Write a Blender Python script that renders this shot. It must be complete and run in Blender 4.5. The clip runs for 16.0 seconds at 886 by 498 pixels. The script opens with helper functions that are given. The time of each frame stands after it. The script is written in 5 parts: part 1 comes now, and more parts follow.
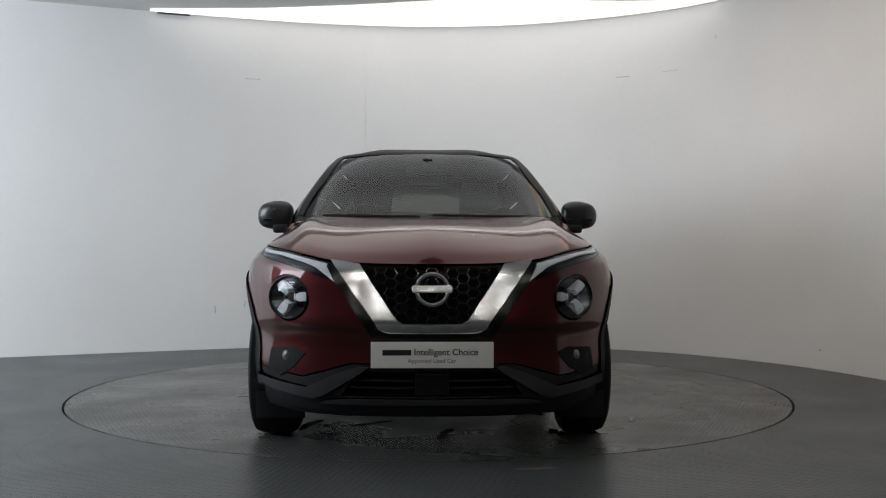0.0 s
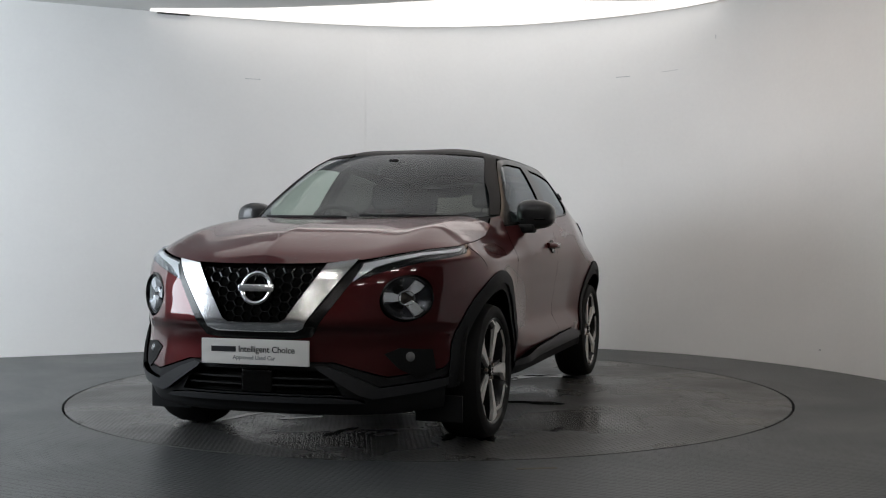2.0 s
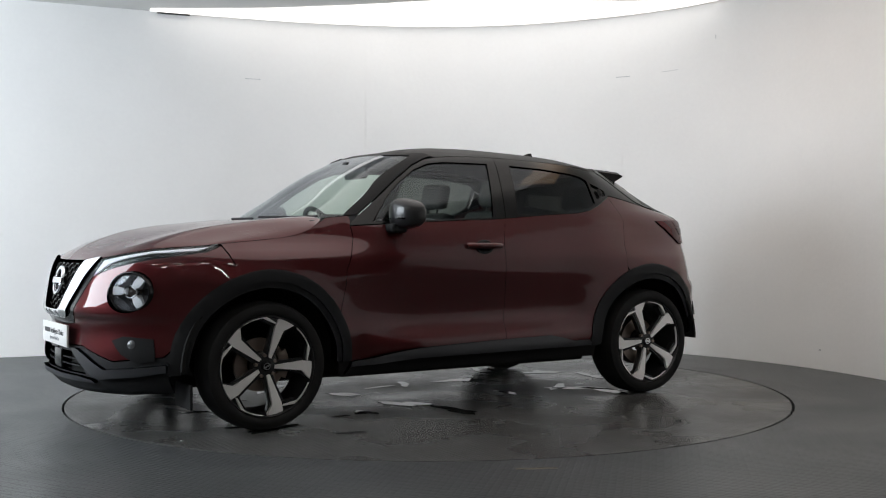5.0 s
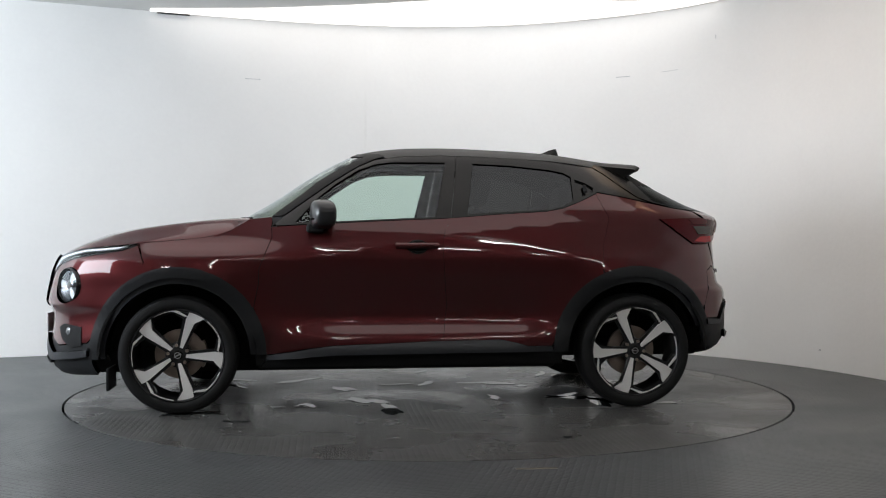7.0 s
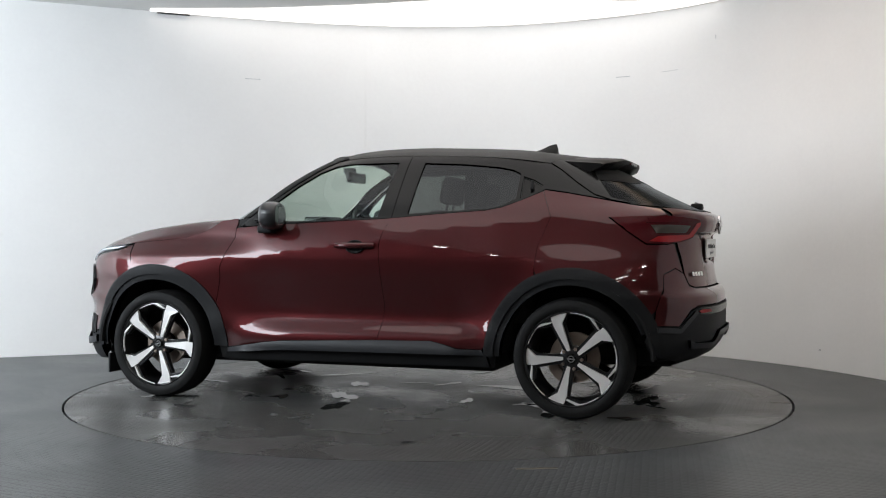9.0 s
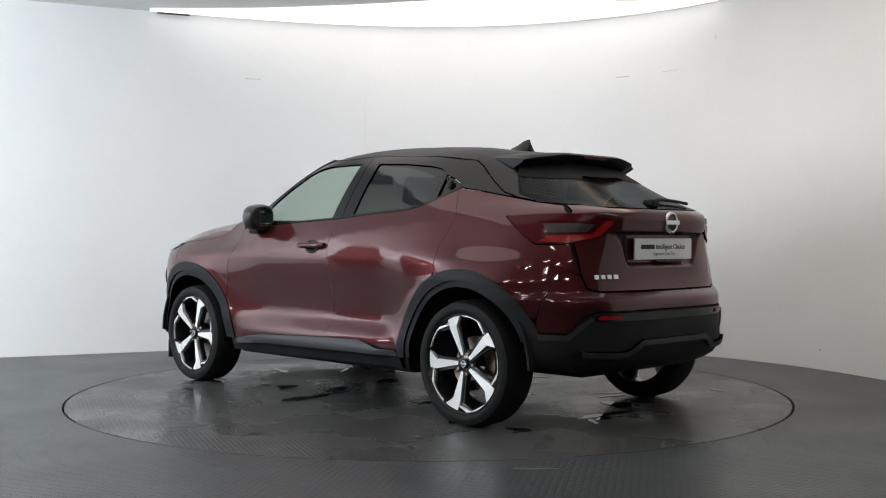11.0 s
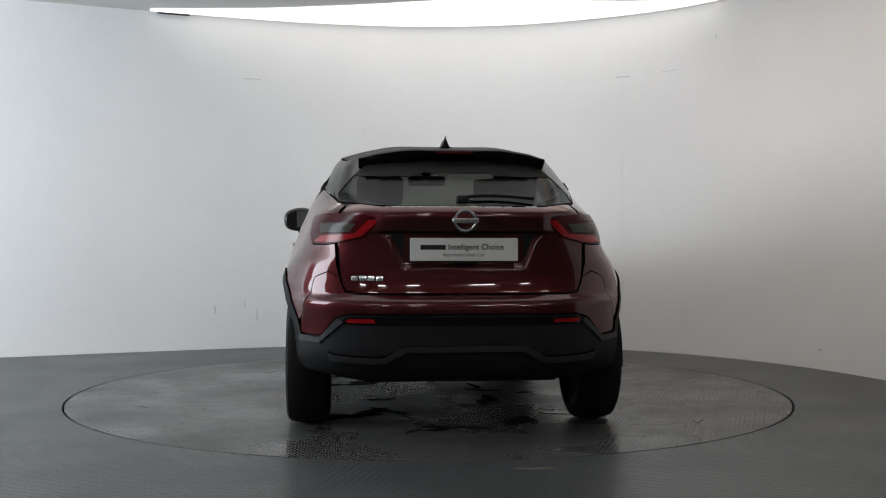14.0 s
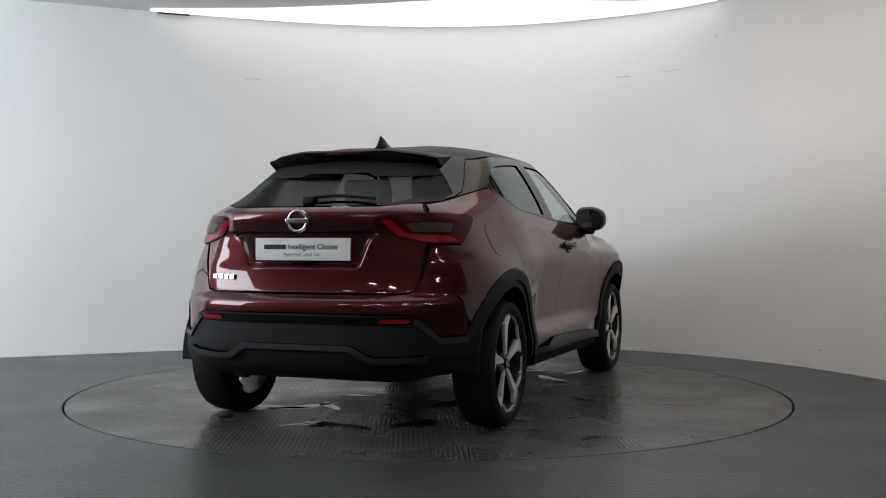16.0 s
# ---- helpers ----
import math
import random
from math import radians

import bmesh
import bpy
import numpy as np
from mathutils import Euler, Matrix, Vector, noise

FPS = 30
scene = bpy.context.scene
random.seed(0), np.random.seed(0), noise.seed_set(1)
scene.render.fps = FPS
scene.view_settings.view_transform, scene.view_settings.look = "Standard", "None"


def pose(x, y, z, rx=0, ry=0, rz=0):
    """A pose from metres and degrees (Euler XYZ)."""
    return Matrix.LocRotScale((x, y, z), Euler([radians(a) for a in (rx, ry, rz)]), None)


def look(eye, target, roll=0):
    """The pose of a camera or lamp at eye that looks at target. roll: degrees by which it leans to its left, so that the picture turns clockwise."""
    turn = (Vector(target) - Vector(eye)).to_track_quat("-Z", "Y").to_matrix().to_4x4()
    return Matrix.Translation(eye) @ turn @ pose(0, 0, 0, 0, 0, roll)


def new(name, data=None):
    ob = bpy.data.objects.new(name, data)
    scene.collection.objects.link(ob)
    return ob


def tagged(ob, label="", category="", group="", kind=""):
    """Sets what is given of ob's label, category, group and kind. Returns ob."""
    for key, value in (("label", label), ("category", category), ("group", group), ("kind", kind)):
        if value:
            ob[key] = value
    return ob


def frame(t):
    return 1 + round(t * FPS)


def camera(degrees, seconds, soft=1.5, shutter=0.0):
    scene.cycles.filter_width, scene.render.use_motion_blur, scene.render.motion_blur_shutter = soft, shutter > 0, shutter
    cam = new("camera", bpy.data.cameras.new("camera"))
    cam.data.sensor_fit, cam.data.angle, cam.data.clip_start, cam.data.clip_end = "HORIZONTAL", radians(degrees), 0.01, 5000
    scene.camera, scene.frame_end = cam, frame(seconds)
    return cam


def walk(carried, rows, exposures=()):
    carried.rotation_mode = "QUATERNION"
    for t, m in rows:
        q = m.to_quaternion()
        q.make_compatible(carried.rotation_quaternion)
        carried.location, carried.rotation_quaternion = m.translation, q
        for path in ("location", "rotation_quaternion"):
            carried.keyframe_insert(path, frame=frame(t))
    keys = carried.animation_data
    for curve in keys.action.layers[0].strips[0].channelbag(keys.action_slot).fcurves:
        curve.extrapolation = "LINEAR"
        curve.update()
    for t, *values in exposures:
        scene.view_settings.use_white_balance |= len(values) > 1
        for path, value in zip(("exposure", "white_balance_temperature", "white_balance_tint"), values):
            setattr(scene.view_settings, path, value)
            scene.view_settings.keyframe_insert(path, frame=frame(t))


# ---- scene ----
from mathutils.geometry import delaunay_2d_cdt

# ---------- camera: one fixed stand ----------
cam = camera(44.63, 16.0, 1.1)
EYE = Vector((0.0, -7.056, 0.982))
AIM = EYE + Vector((math.sin(radians(0.70)), math.cos(radians(0.70)), math.tan(radians(-0.454))))
walk(cam, [(0.0, look(EYE, AIM, 0.04)), (16.0, look(EYE, AIM, 0.04))],
     exposures=[(0.0, -0.1), (2.0, -0.05), (3.5, 0.08), (4.0, 0.16), (7.0, 0.40), (9.0, 0.42), (12.5, 0.30), (14.5, 0.02), (16.0, 0.05)])

# ---------- world and lights ----------
world = bpy.data.worlds.new("world")
scene.world = world
world.use_nodes = True
world.node_tree.nodes["Background"].inputs[0].default_value = (0.55, 0.65, 0.8, 1)
world.node_tree.nodes["Background"].inputs[1].default_value = 0.05


def area_lamp(name, eye, target, sx, sy, power, colour):
    data = bpy.data.lights.new(name, "AREA")
    data.shape, data.size, data.size_y, data.energy, data.color = "RECTANGLE", sx, sy, power, colour
    ob = new(name, data)
    ob.matrix_world = look(eye, target)
    return ob


# daylight from the open side of the hall
area_lamp("daylight_opening", (-6.4, -2.2, 2.3), (-3.7, 2.0, 4.3), 4.4, 2.4, 350, (0.84, 0.92, 1.0))
# warm downlight past the end of the wall
area_lamp("warm_downlight", (2.1, 0.5, 2.96), (2.9, 0.9, 1.2), 1.5, 1.5, 7.0, (1.0, 0.66, 0.40))


# ---------- materials ----------
def material(name, colour, rough=0.5, metal=0.0, grain=0.0, scale=40.0, bump=0.0, coat=0.0, stains=0.0, stain_scale=3.0,
             transmission=0.0, ior=1.45, emission=0.0, rough_var=0.0, coat_rough=0.03, spec=0.5):
    m = bpy.data.materials.new(name)
    m.use_nodes = True
    nt = m.node_tree
    b = nt.nodes["Principled BSDF"]
    b.inputs["Base Color"].default_value = (*colour, 1)
    b.inputs["Roughness"].default_value = rough
    b.inputs["Metallic"].default_value = metal
    b.inputs["Specular IOR Level"].default_value = spec
    b.inputs["Coat Weight"].default_value = coat
    b.inputs["Coat Roughness"].default_value = coat_rough
    b.inputs["Transmission Weight"].default_value = transmission
    b.inputs["IOR"].default_value = ior
    if emission:
        b.inputs["Emission Color"].default_value = (*colour, 1)
        b.inputs["Emission Strength"].default_value = emission
    if grain or bump or stains or rough_var:
        tc = nt.nodes.new("ShaderNodeTexCoord")
        n1 = nt.nodes.new("ShaderNodeTexNoise")
        n1.inputs["Scale"].default_value = scale
        n1.inputs["Detail"].default_value = 6
        n2 = nt.nodes.new("ShaderNodeTexNoise")
        n2.inputs["Scale"].default_value = stain_scale
        n2.inputs["Detail"].default_value = 5
        nt.links.new(tc.outputs["Object"], n1.inputs["Vector"])
        nt.links.new(tc.outputs["Object"], n2.inputs["Vector"])
        if grain or stains:
            v = nt.nodes.new("ShaderNodeMath")
            v.operation = "MULTIPLY_ADD"
            v.inputs[1].default_value, v.inputs[2].default_value = 2 * grain, 1 - grain
            nt.links.new(n1.outputs[0], v.inputs[0])
            w = nt.nodes.new("ShaderNodeMath")
            w.operation = "MULTIPLY_ADD"
            w.inputs[1].default_value, w.inputs[2].default_value = 2 * stains, 1 - stains
            nt.links.new(n2.outputs[0], w.inputs[0])
            x = nt.nodes.new("ShaderNodeMath")
            x.operation = "MULTIPLY"
            nt.links.new(v.outputs[0], x.inputs[0])
            nt.links.new(w.outputs[0], x.inputs[1])
            mix = nt.nodes.new("ShaderNodeVectorMath")
            mix.operation = "SCALE"
            mix.inputs[0].default_value = colour
            nt.links.new(x.outputs[0], mix.inputs["Scale"])
            nt.links.new(mix.outputs[0], b.inputs["Base Color"])
        if rough_var:
            r = nt.nodes.new("ShaderNodeMath")
            r.operation = "MULTIPLY_ADD"
            r.inputs[1].default_value, r.inputs[2].default_value = 2 * rough_var, rough - rough_var
            nt.links.new(n2.outputs[0], r.inputs[0])
            nt.links.new(r.outputs[0], b.inputs["Roughness"])
        if bump:
            bp = nt.nodes.new("ShaderNodeBump")
            bp.inputs["Strength"].default_value = 0.5
            bp.inputs["Distance"].default_value = bump
            nt.links.new(n1.outputs[0], bp.inputs["Height"])
            nt.links.new(bp.outputs[0], b.inputs["Normal"])
    return m


def tread_floor(name, colour, angle, wet):
    """Painted steel tread plate: small raised bars, two ways, worn and damp."""
    m = material(name, colour, 0.34)
    nt = m.node_tree
    b = nt.nodes["Principled BSDF"]
    tc = nt.nodes.new("ShaderNodeTexCoord")
    mp = nt.nodes.new("ShaderNodeMapping")
    mp.inputs["Rotation"].default_value = (0, 0, radians(angle))
    nt.links.new(tc.outputs["Object"], mp.inputs["Vector"])
    bars = []
    for turn in (45, -45):
        k = nt.nodes.new("ShaderNodeMapping")
        k.inputs["Rotation"].default_value = (0, 0, radians(turn))
        k.inputs["Scale"].default_value = (1, 2.4, 1)
        nt.links.new(mp.outputs[0], k.inputs["Vector"])
        vo = nt.nodes.new("ShaderNodeTexVoronoi")
        vo.inputs["Scale"].default_value = 22
        vo.inputs["Randomness"].default_value = 0.0
        nt.links.new(k.outputs[0], vo.inputs["Vector"])
        ramp = nt.nodes.new("ShaderNodeMapRange")
        ramp.inputs[1].default_value, ramp.inputs[2].default_value = 0.36, 0.22
        nt.links.new(vo.outputs["Distance"], ramp.inputs[0])
        bars.append(ramp)
    mx = nt.nodes.new("ShaderNodeMath")
    mx.operation = "MAXIMUM"
    nt.links.new(bars[0].outputs[0], mx.inputs[0])
    nt.links.new(bars[1].outputs[0], mx.inputs[1])
    bp = nt.nodes.new("ShaderNodeBump")
    bp.inputs["Strength"].default_value, bp.inputs["Distance"].default_value = 0.8, 0.0045
    nt.links.new(mx.outputs[0], bp.inputs["Height"])
    nt.links.new(bp.outputs[0], b.inputs["Normal"])
    n = nt.nodes.new("ShaderNodeTexNoise")
    n.inputs["Scale"].default_value, n.inputs["Detail"].default_value = 1.3, 7
    nt.links.new(mp.outputs[0], n.inputs["Vector"])
    n2 = nt.nodes.new("ShaderNodeTexNoise")
    n2.inputs["Scale"].default_value, n2.inputs["Detail"].default_value = 60, 3
    nt.links.new(mp.outputs[0], n2.inputs["Vector"])
    rr = nt.nodes.new("ShaderNodeMapRange")
    rr.inputs[1].default_value, rr.inputs[2].default_value = 0.35, 0.65
    rr.inputs[3].default_value, rr.inputs[4].default_value = 0.20 + 0.16 * (1 - wet), 0.42
    nt.links.new(n.outputs[0], rr.inputs[0])
    nt.links.new(rr.outputs[0], b.inputs["Roughness"])
    ad = nt.nodes.new("ShaderNodeMath")
    ad.operation = "ADD"
    nt.links.new(n.outputs[0], ad.inputs[0])
    nt.links.new(n2.outputs[0], ad.inputs[1])
    cr = nt.nodes.new("ShaderNodeMapRange")
    cr.inputs[1].default_value, cr.inputs[2].default_value = 0.6, 1.4
    cr.inputs[3].default_value, cr.inputs[4].default_value = 0.7, 1.3
    nt.links.new(ad.outputs[0], cr.inputs[0])
    sc = nt.nodes.new("ShaderNodeVectorMath")
    sc.operation = "SCALE"
    sc.inputs[0].default_value = colour
    nt.links.new(cr.outputs[0], sc.inputs["Scale"])
    nt.links.new(sc.outputs[0], b.inputs["Base Color"])
    return m


def speckled_paint(name, colour, metal, rough, drops, coat=1.0, coat_rough=0.03):
    """Metallic car paint under clear lacquer, with flake and (drops) beads of rain."""
    m = material(name, colour, rough, metal, coat=coat, coat_rough=coat_rough, spec=0.2)
    nt = m.node_tree
    b = nt.nodes["Principled BSDF"]
    b.inputs["Coat IOR"].default_value = 1.5
    b.inputs["Specular Tint"].default_value = (*[min(1.0, 9.0 * c) for c in colour], 1)
    tc = nt.nodes.new("ShaderNodeTexCoord")
    n = nt.nodes.new("ShaderNodeTexNoise")
    n.inputs["Scale"].default_value = 900
    nt.links.new(tc.outputs["Object"], n.inputs["Vector"])
    mr = nt.nodes.new("ShaderNodeMapRange")
    mr.inputs[3].default_value, mr.inputs[4].default_value = 0.75, 1.25
    nt.links.new(n.outputs[0], mr.inputs[0])
    sc = nt.nodes.new("ShaderNodeVectorMath")
    sc.operation = "SCALE"
    sc.inputs[0].default_value = colour
    nt.links.new(mr.outputs[0], sc.inputs["Scale"])
    nt.links.new(sc.outputs[0], b.inputs["Base Color"])
    if drops:
        vo = nt.nodes.new("ShaderNodeTexVoronoi")
        vo.inputs["Scale"].default_value = 55
        nt.links.new(tc.outputs["Object"], vo.inputs["Vector"])
        vr = nt.nodes.new("ShaderNodeMapRange")
        vr.inputs[1].default_value, vr.inputs[2].default_value = 0.32, 0.1
        nt.links.new(vo.outputs["Distance"], vr.inputs[0])
        big = nt.nodes.new("ShaderNodeTexNoise")
        big.inputs["Scale"].default_value = 5
        nt.links.new(tc.outputs["Object"], big.inputs["Vector"])
        br = nt.nodes.new("ShaderNodeMapRange")
        br.inputs[1].default_value, br.inputs[2].default_value = 0.5, 0.62
        nt.links.new(big.outputs[0], br.inputs[0])
        mu = nt.nodes.new("ShaderNodeMath")
        mu.operation = "MULTIPLY"
        nt.links.new(vr.outputs[0], mu.inputs[0])
        nt.links.new(br.outputs[0], mu.inputs[1])
        bp = nt.nodes.new("ShaderNodeBump")
        bp.inputs["Strength"].default_value, bp.inputs["Distance"].default_value = drops, 0.003
        nt.links.new(mu.outputs[0], bp.inputs["Height"])
        nt.links.new(bp.outputs[0], b.inputs["Coat Normal"])
        nt.links.new(bp.outputs[0], b.inputs["Normal"])
    return m


def glass(name, tint, gloss=0.9, rough=0.02):
    """Thin car glass: a clear pane that reflects by its angle."""
    m = bpy.data.materials.new(name)
    m.use_nodes = True
    nt = m.node_tree
    nt.nodes.remove(nt.nodes["Principled BSDF"])
    out = nt.nodes["Material Output"]
    tr = nt.nodes.new("ShaderNodeBsdfTransparent")
    tr.inputs[0].default_value = (*tint, 1)
    gl = nt.nodes.new("ShaderNodeBsdfGlossy")
    gl.inputs["Roughness"].default_value = rough
    gl.inputs["Color"].default_value = (0.9, 0.95, 1, 1)
    lw = nt.nodes.new("ShaderNodeLayerWeight")
    lw.inputs["Blend"].default_value = 0.5
    pw = nt.nodes.new("ShaderNodeMath")
    pw.operation = "POWER"
    pw.inputs[1].default_value = 5.0
    nt.links.new(lw.outputs["Facing"], pw.inputs[0])
    fr = nt.nodes.new("ShaderNodeMath")
    fr.operation = "MULTIPLY_ADD"
    fr.inputs[1].default_value, fr.inputs[2].default_value = gloss, 0.05 * gloss
    nt.links.new(pw.outputs[0], fr.inputs[0])
    mx = nt.nodes.new("ShaderNodeMixShader")
    nt.links.new(fr.outputs[0], mx.inputs[0])
    nt.links.new(tr.outputs[0], mx.inputs[1])
    nt.links.new(gl.outputs[0], mx.inputs[2])
    nt.links.new(mx.outputs[0], out.inputs[0])
    return m


WALL = material("wall_paint", (0.86, 0.855, 0.84), 0.75, grain=0.02, scale=30, bump=0.002, stains=0.05, stain_scale=1.2)
CEIL = material("ceiling_paint", (0.8, 0.8, 0.79), 0.8, grain=0.02, scale=20)
HALL = material("hall_grey", (0.16, 0.16, 0.165), 0.8, grain=0.1, scale=8)
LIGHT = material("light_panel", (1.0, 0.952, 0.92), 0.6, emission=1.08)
# weak glow for the disc added to the plain ceiling
SOFT = material("added_ceiling_glow", (1.0, 0.952, 0.92), 0.6, emission=0.78)
TUBE = material("tube_light", (1.0, 0.97, 0.92), 0.6, emission=50.0)
TAPE = material("yellowed_tape", (0.13, 0.11, 0.08), 0.6)
MARK = material("wall_scuff", (0.5, 0.51, 0.52), 0.8)
FLOOR = tread_floor("tread_plate_floor", (0.058, 0.063, 0.066), 12, 0.3)
DISC = tread_floor("tread_plate_disc", (0.062, 0.062, 0.060), 0, 1.25)
GAP = material("gap_black", (0.008, 0.008, 0.008), 0.8)
WATER = material("water", (0.02, 0.022, 0.022), 0.03, ior=1.33)
PAINT = speckled_paint("dark_red_metallic", (0.060, 0.0112, 0.0121), 0.6, 0.38, 0.0, 1.0)
PAINT_WET = speckled_paint("dark_red_metallic_wet", (0.060, 0.0112, 0.0121), 0.6, 0.38, 0.25, 1.0, 0.07)
ROOF = speckled_paint("roof_black_metallic", (0.011, 0.0105, 0.0105), 0.1, 0.55, 0.3, 0.10, 0.25)
BLACK = material("gloss_black", (0.005, 0.005, 0.005), 0.2, spec=0.4)
PLASTIC = material("grained_plastic", (0.0115, 0.012, 0.013), 0.6, grain=0.15, scale=300, bump=0.0006, spec=0.25)
PLASTIC_GREY = material("satin_grey_plastic", (0.026, 0.027, 0.030), 0.45, grain=0.1, scale=300, bump=0.0003, spec=0.4)
RUBBER = material("tyre_rubber", (0.009, 0.009, 0.009), 0.7, grain=0.2, scale=90, bump=0.0008, spec=0.25)
CHROME = material("chrome", (0.80, 0.80, 0.81), 0.2, 1.0)
SILVER = material("machined_alloy", (0.85, 0.83, 0.81), 0.4, 0.5, grain=0.04, scale=200)
DARKALLOY = material("dark_alloy", (0.015, 0.015, 0.016), 0.3, 0.4, coat=0.4)
STEEL = material("brake_steel", (0.33, 0.27, 0.23), 0.4, 0.9, grain=0.2, scale=25)
CAPS = material("mirror_cap", (0.013, 0.013, 0.014), 0.3, coat=0.3, grain=0.1, scale=60)
FOGGLASS = material("fog_glass", (0.16, 0.165, 0.17), 0.15, 0.3)
SILLS = material("sill_black", (0.006, 0.006, 0.0065), 0.65, grain=0.2, scale=200, spec=0.2)
INNER = material("inner_black", (0.004, 0.004, 0.004), 0.9)
CABIN = material("cabin_cloth", (0.02, 0.02, 0.021), 0.85, grain=0.2, scale=120, bump=0.001)
GLASS = glass("clear_glass", (0.76, 0.87, 0.82))
SCREEN = glass("windscreen_glass", (0.64, 0.69, 0.63))
PRIVACY = glass("rear_glass", (0.105, 0.11, 0.105))
REAR_GLASS = glass("heated_rear_glass", (0.12, 0.12, 0.11), 0.28, 0.12)
LENS = glass("lamp_lens", (0.88, 0.9, 0.92))
LAMP_WHITE = material("lamp_reflector", (0.90, 0.90, 0.91), 0.3, 0.0)
LAMP_BOWL = material("lamp_bowl", (0.13, 0.13, 0.14), 0.16, 0.9)
RED_LENS = material("red_lens", (0.27, 0.007, 0.009), 0.2, coat=0.2, spec=0.3)
RED_DARK = material("dark_red_lens", (0.055, 0.004, 0.006), 0.25, coat=0.1, spec=0.12)
SMOKE = material("smoked_lens", (0.06, 0.05, 0.043), 0.25, coat=0.1, spec=0.15)
PLATE = material("plate_white", (0.80, 0.79, 0.77), 0.35, coat=0.3, stains=0.02)
INK = material("plate_ink", (0.012, 0.013, 0.016), 0.5)
INK_GREY = material("plate_ink_grey", (0.25, 0.26, 0.27), 0.5)
MIRROR = material("mirror_glass", (0.85, 0.88, 0.9), 0.01, 1.0)


# ---------- small modelling tools ----------
def part(name, bm, mat, parent=None, label="", smooth=True):
    """Links a bmesh as one mesh object under a thing or a part."""
    me = bpy.data.meshes.new(name)
    bmesh.ops.recalc_face_normals(bm, faces=bm.faces)
    bm.to_mesh(me)
    bm.free()
    for p in me.polygons:
        p.use_smooth = smooth
    if smooth:
        me.set_sharp_from_angle(angle=radians(38))
    me.materials.append(mat)
    ob = new(name, me)
    ob.parent = parent
    if label:
        tagged(ob, label)
    return ob


def box(bm, x0, x1, y0, y1, z0, z1, bevel=0.0, m=None):
    g = bmesh.ops.create_cube(bm, size=1.0)["verts"]
    bmesh.ops.transform(bm, verts=g, matrix=Matrix.Translation(((x0 + x1) / 2, (y0 + y1) / 2, (z0 + z1) / 2)) @
                        Matrix.Diagonal((abs(x1 - x0), abs(y1 - y0), abs(z1 - z0), 1)))
    if bevel:
        e = list({e for v in g for e in v.link_edges})
        r = bmesh.ops.bevel(bm, geom=e, offset=bevel, segments=3, profile=0.6, affect="EDGES")
        g = list({v for v in r["verts"]} | {v for v in g if v.is_valid})
    if m is not None:
        bmesh.ops.transform(bm, verts=[v for v in g if v.is_valid], matrix=m)
    return g


def lathe(bm, profile, n=48, m=None, arc=(0, 360), closed=True):
    """Turns (radius, height) round the z axis; m places it."""
    full = abs(arc[1] - arc[0]) >= 359.9
    rows = []
    count = n if full else n + 1
    for i in range(count):
        a = radians(arc[0] + (arc[1] - arc[0]) * i / n)
        rows.append([bm.verts.new((r * math.cos(a), r * math.sin(a), h)) for r, h in profile])
    k = len(profile)
    for i in range(n):
        a, b = rows[i], rows[(i + 1) % count]
        for j in range(k if closed else k - 1):
            q = (a[j], a[(j + 1) % k], b[(j + 1) % k], b[j])
            bm.faces.new(q)
    vs = [v for r in rows for v in r]
    if m is not None:
        bmesh.ops.transform(bm, verts=vs, matrix=m)
    return vs


def prism(bm, pts, d0, d1, m=None, bevel=0.0):
    """A flat outline in x, y raised from d0 to d1 along z; m places it."""
    lo = [bm.verts.new((x, y, d0)) for x, y in pts]
    hi = [bm.verts.new((x, y, d1)) for x, y in pts]
    n = len(pts)
    bm.faces.new(lo[::-1])
    top = bm.faces.new(hi)
    for i in range(n):
        bm.faces.new((lo[i], lo[(i + 1) % n], hi[(i + 1) % n], hi[i]))
    vs = lo + hi
    if bevel:
        r = bmesh.ops.bevel(bm, geom=list(top.edges), offset=bevel, segments=2, profile=0.6, affect="EDGES")
        vs = [v for v in vs if v.is_valid] + r["verts"]
    if m is not None:
        bmesh.ops.transform(bm, verts=list({v for v in vs if v.is_valid}), matrix=m)


def sweep(bm, path, radius, sides=10):
    """A round bar along points."""
    path = [Vector(p) for p in path]
    rings = []
    for i, p in enumerate(path):
        t = (path[min(i + 1, len(path) - 1)] - path[max(i - 1, 0)]).normalized()
        a = t.orthogonal().normalized() if i == 0 else (rings_a - t * rings_a.dot(t)).normalized()
        rings_a = a
        b = t.cross(a)
        rings.append([bm.verts.new(p + radius * (a * math.cos(2 * math.pi * k / sides) + b * math.sin(2 * math.pi * k / sides))) for k in range(sides)])
    for r0, r1 in zip(rings, rings[1:]):
        for k in range(sides):
            bm.faces.new((r0[k], r0[(k + 1) % sides], r1[(k + 1) % sides], r1[k]))
    bm.faces.new(rings[0][::-1])
    bm.faces.new(rings[-1])


